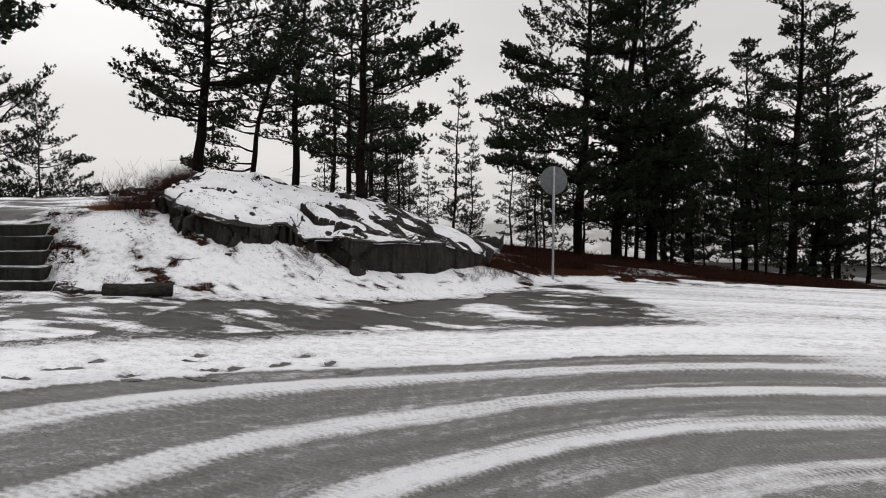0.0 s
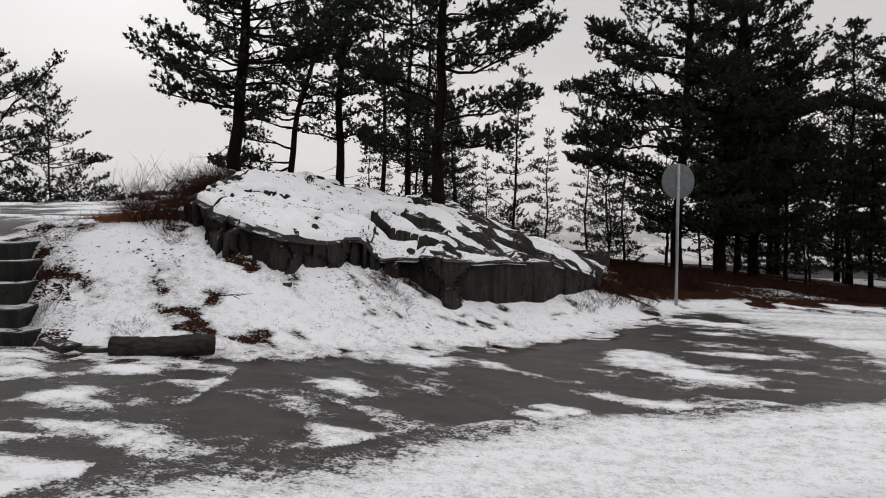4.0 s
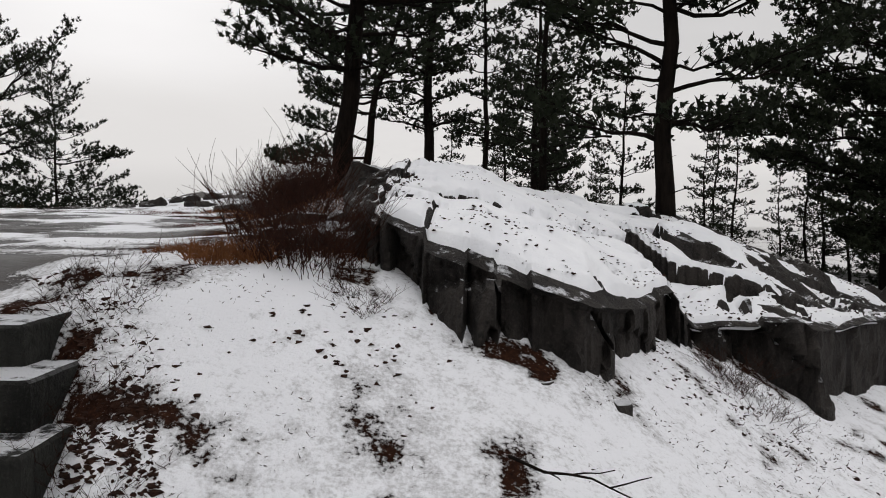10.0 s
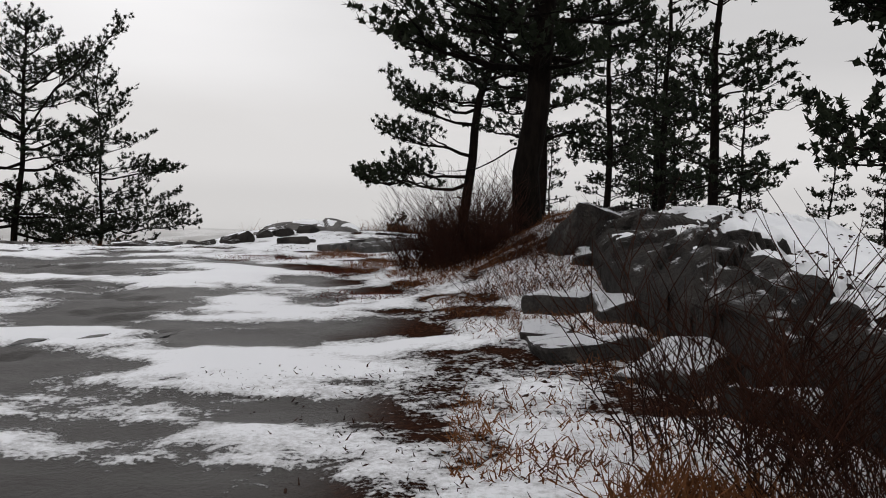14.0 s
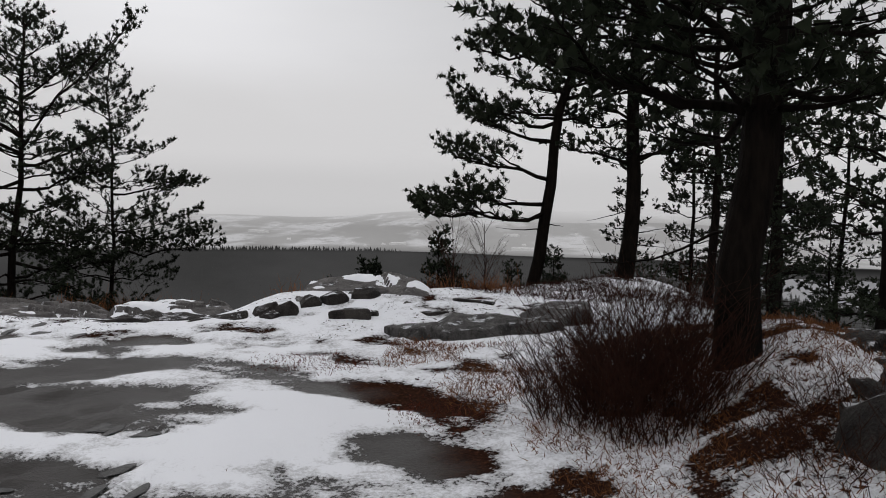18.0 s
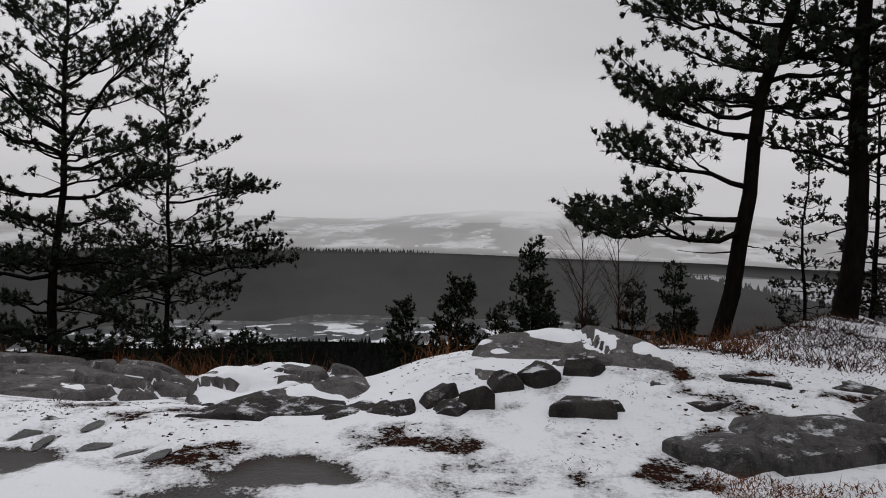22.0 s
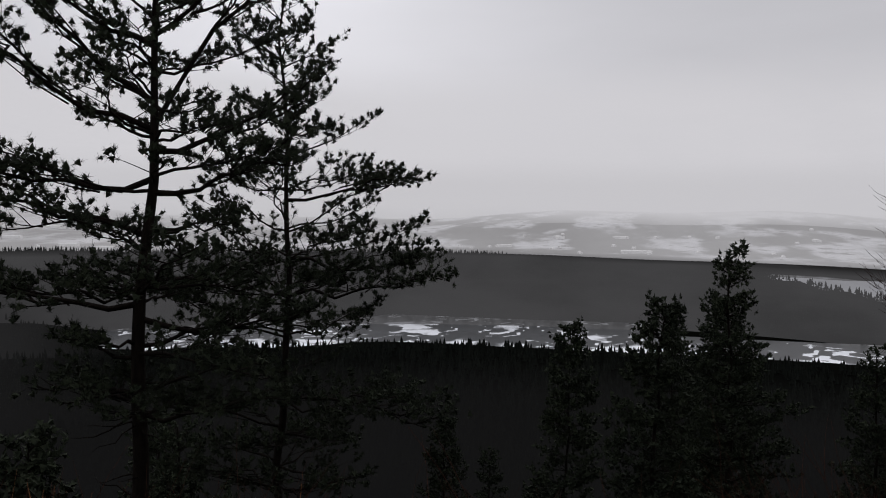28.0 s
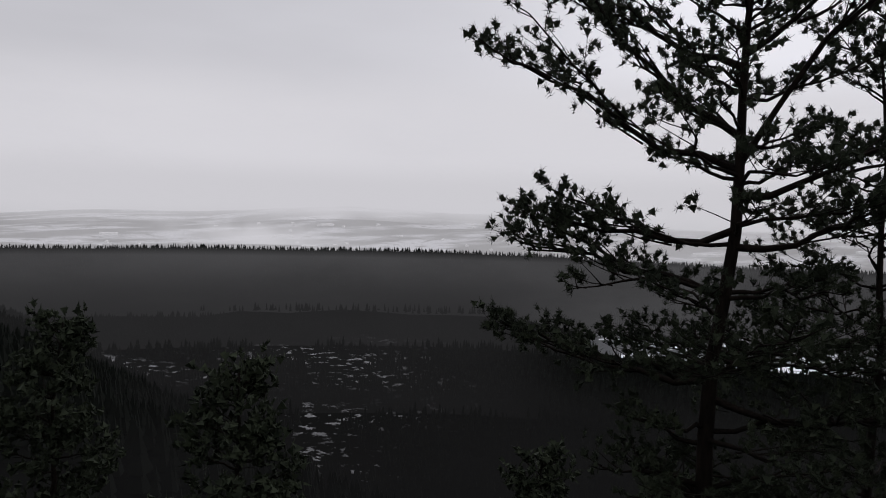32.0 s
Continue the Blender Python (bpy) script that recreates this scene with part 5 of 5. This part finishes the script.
stuff_blades("heather", "reddish-brown heather at the foot of the pines", "heather", scatter(90000, -0.5, 14, 17.5, 27, lambda x, y: (bank_run(x, y) > 1.9) & clump(x, y, 1.5, 0.40)), 0.06, 0.24, 0.8, 0.007, TWIG)
stuff_blades("twig_litter", "dark twigs and leaves strewn over the snowy bank", "litter", scatter(70000, -7.5, 3, 10, 18, lambda x, y: (bank_run(x, y) > 0.1) & (bank_run(x, y) < 4.4) & (value_noise(x, y, 1.1, 3, 1) + value_noise(x, y, 0.3, 2, 4) * 0.7 > 0.96 + veg.normal(0, 0.06, len(x)))), 0.008, 0.032, 2.5, 0.0042, TWIG)
stuff_blades("twig_litter", "dark twigs and dead stems on the hilltop snow", "litter", scatter(30000, -12.5, -5.5, 18.5, 23, lambda x, y: (value_noise(x, y, 0.7, 3, 5) > 0.60 + veg.normal(0, 0.04, len(x))) & (y > 20.9 - 0.5 * (x > -9))), 0.008, 0.032, 2.0, 0.004, TWIG)
stuff_blades("dry_grass", "brown dead grass clumps beside the stone steps", "grass", scatter(7000, -6.9, -5.3, 10.8, 12.8, lambda x, y: (np.abs(x - step_end(y) - 0.12) < 0.32) & clump(x, y, 0.35, 0.56)), 0.015, 0.05, 1.5, 0.003, TWIG)
stuff_blades("moss", "red-brown moss and dead grass at the edge of the snow", "moss", scatter(62000, -9.6, -6.3, 16.2, 20.8, lambda x, y: (np.exp(-(((x + 8.7) / 0.5) ** 2 + ((y - 19.6) / 0.3) ** 2)) + np.exp(-(((x + 7.6) / 0.35) ** 2 + ((y - 18.5) / 0.4) ** 2)) + np.exp(-(((x + 7.15) / 0.4) ** 2 + ((y - 16.9) / 0.25) ** 2)) + np.exp(-(((x + 7.9) / 0.4) ** 2 + ((y - 20.35) / 0.15) ** 2)) > 0.45 + veg.normal(0, 0.12, len(x)))), 0.008, 0.028, 1.0, 0.004, REDMOSS)


def clods(words, pts, lo, hi, mat):
    """Small angular bits of earth, bark and stone lying on the ground."""
    n = len(pts)
    a = veg.normal(size=(n, 3))
    a /= np.linalg.norm(a, axis=1)[:, None]
    e = np.cross(a, veg.normal(size=(n, 3)))
    e /= np.linalg.norm(e, axis=1)[:, None]
    g = np.cross(a, e)
    r = veg.uniform(lo, hi, (n, 1)) * veg.uniform(0.5, 1.0, (n, 1))
    v = np.stack([a * r * 1.4, -a * r * 1.4, e * r, -e * r, g * r * 0.8, -g * r * 0.8], 1)
    v[..., 2] *= 0.5
    v = v + pts[:, None]
    k = np.arange(n)[:, None, None] * 6
    eight = np.array([[0, 2, 4], [2, 1, 4], [1, 3, 4], [3, 0, 4], [2, 0, 5], [1, 2, 5], [3, 1, 5], [0, 3, 5]])[None]
    tagged(new("earth_clod", mesh_np("earth_clod", v.reshape(-1, 3), (k + eight).reshape(-1, 3), mat, False)), words, "earth", kind="stuff")


on_bank = lambda x, y: (bank_run(x, y) > 0.05) & (bank_run(x, y) < 4.4) & ~((x < step_end(y)) & (y < 12.6) & (y > 10.7))
clods("dark bits of earth and bark strewn over the snowy bank", scatter(38000, -7.0, 3.2, 10.2, 18.5, lambda x, y: on_bank(x, y) & (value_noise(x * 1.2 + y * 0.5, y - 0.4 * x, 1.1, 4, 91) * 1.25 + 0.35 * value_noise(x, y, 0.2, 2, 92) > 0.96 + veg.normal(0, 0.05, len(x)))), 0.007, 0.030, SOIL)
pick = np.argwhere((KM > 0.02) & (value_noise(KQ[..., 0] + KQ[..., 1] * 0.6, KQ[..., 1] * 1.5 - KQ[..., 0], 0.5, 4, 97) + 0.22 * ku > 0.64) & (kv > 0.24))
pick = pick[veg.permutation(len(pick))[:2400]]
clods("dark lichen, twigs and grit on the snow of the knoll", KQ[pick[:, 0], pick[:, 1]] + veg.normal(0, 0.012, (len(pick), 3)) * (1, 1, 0), 0.004, 0.020, SOIL)
clods("brown earth clods beside the stone steps", scatter(9000, -6.9, -5.2, 10.7, 12.7, lambda x, y: (np.abs(x - step_end(y) - 0.10) < 0.28) & (value_noise(x, y, 0.35, 3, 93) > 0.50 + veg.normal(0, 0.05, len(x)))), 0.010, 0.036, SOIL)
clods("dark bits of stone and earth on the mound and brink", scatter(22000, -12.6, -4.9, 15.5, 22.9, lambda x, y: ((x > -6.5 - 0.115 * np.clip(y - 14.7, 0, 10) ** 1.75) | (y > 20.5)) & (value_noise(x, y, 0.7, 4, 94) + 0.5 * value_noise(x, y, 0.2, 2, 95) > 0.90 + veg.normal(0, 0.06, len(x)))), 0.008, 0.03, SOIL)
clods("grit and lumps of slush on the asphalt", scatter(2600, -7.5, 3.0, 7.2, 12.0, lambda x, y: (bank_run(x, y) < 0.1) & (value_noise(x, y, 0.9, 3, 96) > 0.52)), 0.006, 0.022, SOIL)
stuff_blades("dry_grass", "brown dead grass under the leaning pines", "grass", scatter(16000, -8.2, -3.5, 22.6, 26.5, lambda x, y: clump(x, y, 0.9, 0.44)), 0.03, 0.11, 0.9, 0.004, TWIG)


# ---- a broken branch on the bank ----
fallen = tagged(new("fallen_branch"), "thin dead branch lying on the snowy bank", "branch")
fallen.location = (-4.15, 11.75, ground_z(-4.15, 11.75) + 0.015)
fall = np.random.default_rng(44)
stick = branch_line((0, 0, 0), -0.75, 0.62, -0.12, fall, 0.0, 7)
part("stem", mesh_np("stem", *tube(stick, 0.008 * np.linspace(1, 0.35, 7), 5), BARK), fallen)
for k in (2, 3, 5):
    part("twig", mesh_np("twig", *tube(branch_line(stick[k], -0.75 + 0.7 * (1 if k % 2 else -1), 0.18, 0.15, fall, 0.0, 4), 0.004 * np.linspace(1, 0.5, 4), 4), BARK), fallen)


# ---- valley: forest, lake, fields, haze veils ----
def firs(count, place, low, high, rnd, sides=6, fat=1.0):
    """Spruces as ragged stacked cones, joined."""
    xy = place(count)
    z = land(xy[:, 0], xy[:, 1])
    h = rnd.uniform(low, high, len(xy))
    a = np.arange(sides) * 2 * math.pi / sides
    heap_v, heap_f = [], []
    n = len(xy)
    for lo, hi, wide in ((0.05, 0.55, 0.17), (0.35, 0.8, 0.12), (0.6, 1.0, 0.075)):
        r = h * wide * fat
        ragged = rnd.uniform(0.6, 1.3, (n, sides))
        ring = np.stack([xy[:, :1] + r[:, None] * ragged * np.cos(a), xy[:, 1:] + r[:, None] * ragged * np.sin(a), z[:, None] + h[:, None] * (lo + rnd.uniform(-0.04, 0.04, (n, sides)))], -1)
        top = np.stack([xy[:, 0], xy[:, 1], z + h * hi], -1)[:, None]
        heap_v.append(np.concatenate([ring, top], 1).reshape(-1, 3))
        k = np.arange(n)[:, None] * (sides + 1)
        i = np.arange(sides)[None]
        heap_f.append(np.stack([k + i, k + (i + 1) % sides, np.repeat(k + sides, sides, 1)], -1).reshape(-1, 3))
    heap_f = [f + q * n * (sides + 1) for q, f in enumerate(heap_f)]
    return np.concatenate(heap_v), np.concatenate(heap_f)


frnd = np.random.default_rng(17)


def polar(d, turn):
    a = np.radians(turn)
    return np.stack([-12 - d * np.sin(a), 21 + d * np.cos(a)], -1)


def near_slope(n):
    d, t = 70 + 560 * frnd.random(n) ** 0.7, frnd.uniform(-58, 95, n)
    p = polar(d, t)
    return p[glade(p[:, 0], p[:, 1]) < 0.5]


def ridge_side(n):
    d, t = frnd.uniform(790, 1750, n), frnd.uniform(-58, 95, n)
    keep = (d > 787 + 25 * np.sin(t * 0.09) + 900 * smooth_step(-26, -60, t)) & (d < cape(t))
    return polar(d[keep], t[keep])


def left_slope(n):
    return polar(frnd.uniform(660, 1000, n), frnd.uniform(40, 95, n))


for words, count, place, lo, hi in (("dark spruce forest on the slope below the hill", 17000, near_slope, 5, 9), ("dark spruce forest on the ridge across the lake", 20000, ridge_side, 5, 12), ("dark spruce forest on the far side of the valley", 7000, left_slope, 5, 9)):
    v, f = firs(count, place, lo, hi, frnd, 4, 1.5)
    tagged(new("forest", mesh_np("forest", v, f, FIRS, False)), words, "forest", kind="stuff")


def water_material():
    m, t, b = material("lake_water_and_ice", 0.25)
    ice = attribute(t, "ice")
    n = tex_noise(t, 0.03, 5)
    k = step(t, math_node(t, "ADD", ice, math_node(t, "MULTIPLY", math_node(t, "SUBTRACT", n, 0.5), 0.5)), 0.48, 0.56)
    t.links.new(mix(t, k, (0.03, 0.033, 0.036), (0.8, 0.82, 0.85)), b.inputs["Base Color"])
    t.links.new(math_node(t, "ADD", math_node(t, "MULTIPLY", k, 0.4), 0.3), b.inputs["Roughness"])
    return m


ld, lt = np.meshgrid(630 + 1270 * np.linspace(0, 1, 170) ** 2.2, np.linspace(-75, 44, 330), indexing="ij")
LP = polar(ld.ravel(), lt.ravel())
lake_mesh = mesh_np("lake", np.column_stack([LP, np.full(len(LP), -114.0)]), grid_faces(170, 330)[:, ::-1], water_material())
floe = value_noise(ld * 0.8, lt * 13, 34, 3, 61)
icy = 0.10 + 0.62 * smooth_step(0.05, 0.0, np.abs(floe - 0.54)) + 0.45 * smooth_step(0.62, 0.70, floe) + 0.42 * smooth_step(690, 645, ld + 22 * np.sin(lt * 0.5) + 60 * (floe - 0.5)) + 0.7 * smooth_step(-22, -27, lt)
lake_mesh.attributes.new("ice", "FLOAT", "POINT").data.foreach_set("value", icy.astype(np.float32).ravel())
tagged(new("lake", lake_mesh), "dark lake with broken white ice", "lake", kind="structure")


bd, bt = np.meshgrid(np.linspace(0, 1, 10), np.linspace(-40, -10.5, 28), indexing="ij")
bay_from = np.maximum(cape(bt) + 10, 900)
BP = polar((bay_from + bd * (np.maximum(1510 + 12 * np.sin(bt * 1.3), bay_from + 15) - bay_from)).ravel(), bt.ravel())
tagged(new("lake", mesh_np("lake", np.column_stack([BP, np.full(len(BP), -113.4)]), grid_faces(10, 28)[:, ::-1], SNOW)), "frozen snow-covered bay beyond the wooded ridge", "lake", kind="structure")


# ---- far town: long sheds and houses on the valley floor ----
def block(w, d, h, roof, mat):
    bm = bmesh.new()
    v = [bm.verts.new(p) for p in ((-w, -d, 0), (w, -d, 0), (w, d, 0), (-w, d, 0), (-w, -d, h), (w, -d, h), (w, d, h), (-w, d, h), (-w, 0, h + roof), (w, 0, h + roof))]
    for q in ((0, 1, 5, 4), (1, 2, 6, 9, 5), (2, 3, 7, 6), (3, 0, 4, 8, 7), (4, 5, 9, 8), (6, 7, 8, 9)):
        bm.faces.new([v[k] for k in q])
    me = bpy.data.meshes.new("house")
    bm.to_mesh(me)
    bm.free()
    me.materials.append(mat)
    return me


WALLS = plain("pale_house_paint", (0.55, 0.55, 0.54), (0.8, 0.79, 0.77), 0.2, 0.8, 0.0)
meshes = [block(w, d, h, r, WALLS) for w, d, h, r in ((7, 5, 6, 3), (6, 5, 5, 3.5), (28, 10, 8, 2), (45, 12, 9, 2))]
town = np.random.default_rng(29)
for k in range(90):
    turn = town.choice([town.uniform(-22, 30), town.uniform(30, 72)])
    x, y = polar(np.array([town.uniform(2150, 3300)]), np.array([turn]))[0]
    ob = tagged(new("house", meshes[int(town.choice([0, 0, 1, 1, 1, 2, 3]))]), "pale house with a snowy roof in the far valley", "house", "houses in the far valley")
    ob.matrix_world = pose(x, y, float(land(x, y)) - 0.5, 0, 0, town.uniform(0, 180))


# ---- low cloud, and glowing veils that stand in for haze over the valley ----
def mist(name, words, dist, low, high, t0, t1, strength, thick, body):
    """Glowing curved veil that imitates haze and cloud; density body(turn, z) drifts in patches."""
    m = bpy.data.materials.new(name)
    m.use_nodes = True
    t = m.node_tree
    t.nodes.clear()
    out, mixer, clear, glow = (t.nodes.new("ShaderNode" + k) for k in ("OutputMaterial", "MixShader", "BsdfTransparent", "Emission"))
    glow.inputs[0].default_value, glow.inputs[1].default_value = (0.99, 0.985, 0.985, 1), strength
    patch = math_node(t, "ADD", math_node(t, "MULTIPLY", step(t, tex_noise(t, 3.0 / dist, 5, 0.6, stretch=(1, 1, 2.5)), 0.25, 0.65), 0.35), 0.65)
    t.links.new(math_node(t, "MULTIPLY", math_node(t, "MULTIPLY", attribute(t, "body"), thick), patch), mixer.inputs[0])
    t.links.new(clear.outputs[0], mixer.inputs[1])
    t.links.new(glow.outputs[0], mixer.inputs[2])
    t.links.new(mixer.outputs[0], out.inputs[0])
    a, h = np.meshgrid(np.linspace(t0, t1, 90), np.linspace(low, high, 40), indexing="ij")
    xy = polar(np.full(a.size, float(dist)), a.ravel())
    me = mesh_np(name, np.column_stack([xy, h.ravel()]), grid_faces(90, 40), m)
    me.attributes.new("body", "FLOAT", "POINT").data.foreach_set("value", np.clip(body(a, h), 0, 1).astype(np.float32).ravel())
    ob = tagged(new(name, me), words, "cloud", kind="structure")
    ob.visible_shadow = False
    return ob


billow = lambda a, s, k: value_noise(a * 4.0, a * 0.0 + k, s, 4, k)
# haze put in as emission: it lifts and greys the ridge and hills
mist("mist", "grey glowing veil standing in for haze before the ridge across the lake", 770, -116, 60, -70, 100, 0.095, 0.78, lambda a, z: smooth_step(5, -4, z + 39.5 + 5.5 * smooth_step(10, -4, a) + 4 * smooth_step(-4, -18, a)))
mist("mist", "pale glowing veil standing in for haze behind the ridge", 1900, -160, 160, -75, 100, 0.70, 0.60, lambda a, z: smooth_step(140, 60, z))
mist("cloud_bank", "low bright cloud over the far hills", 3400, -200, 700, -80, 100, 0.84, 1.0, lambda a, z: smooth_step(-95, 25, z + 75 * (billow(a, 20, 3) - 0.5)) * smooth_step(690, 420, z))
# added veils whose faint glow flattens the contrast among the trees
mist("mist", "faint glowing veil that evens out the wooded slope", 62, -70, -8, -70, 105, 0.010, 0.62, lambda a, z: smooth_step(-9.5, -16, z))
mist("mist", "faint glowing veil that evens out the lower woods", 230, -116, -34, -70, 105, 0.014, 0.5, lambda a, z: smooth_step(-40, -56, z))
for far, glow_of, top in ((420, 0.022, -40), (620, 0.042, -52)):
    mist("mist", "grey glowing veil standing in for haze over the woods", far, -116, top + 20, 24, 105, glow_of, 0.62, lambda a, z: smooth_step(34, 46, a) * smooth_step(top + 18, top - 14, z))
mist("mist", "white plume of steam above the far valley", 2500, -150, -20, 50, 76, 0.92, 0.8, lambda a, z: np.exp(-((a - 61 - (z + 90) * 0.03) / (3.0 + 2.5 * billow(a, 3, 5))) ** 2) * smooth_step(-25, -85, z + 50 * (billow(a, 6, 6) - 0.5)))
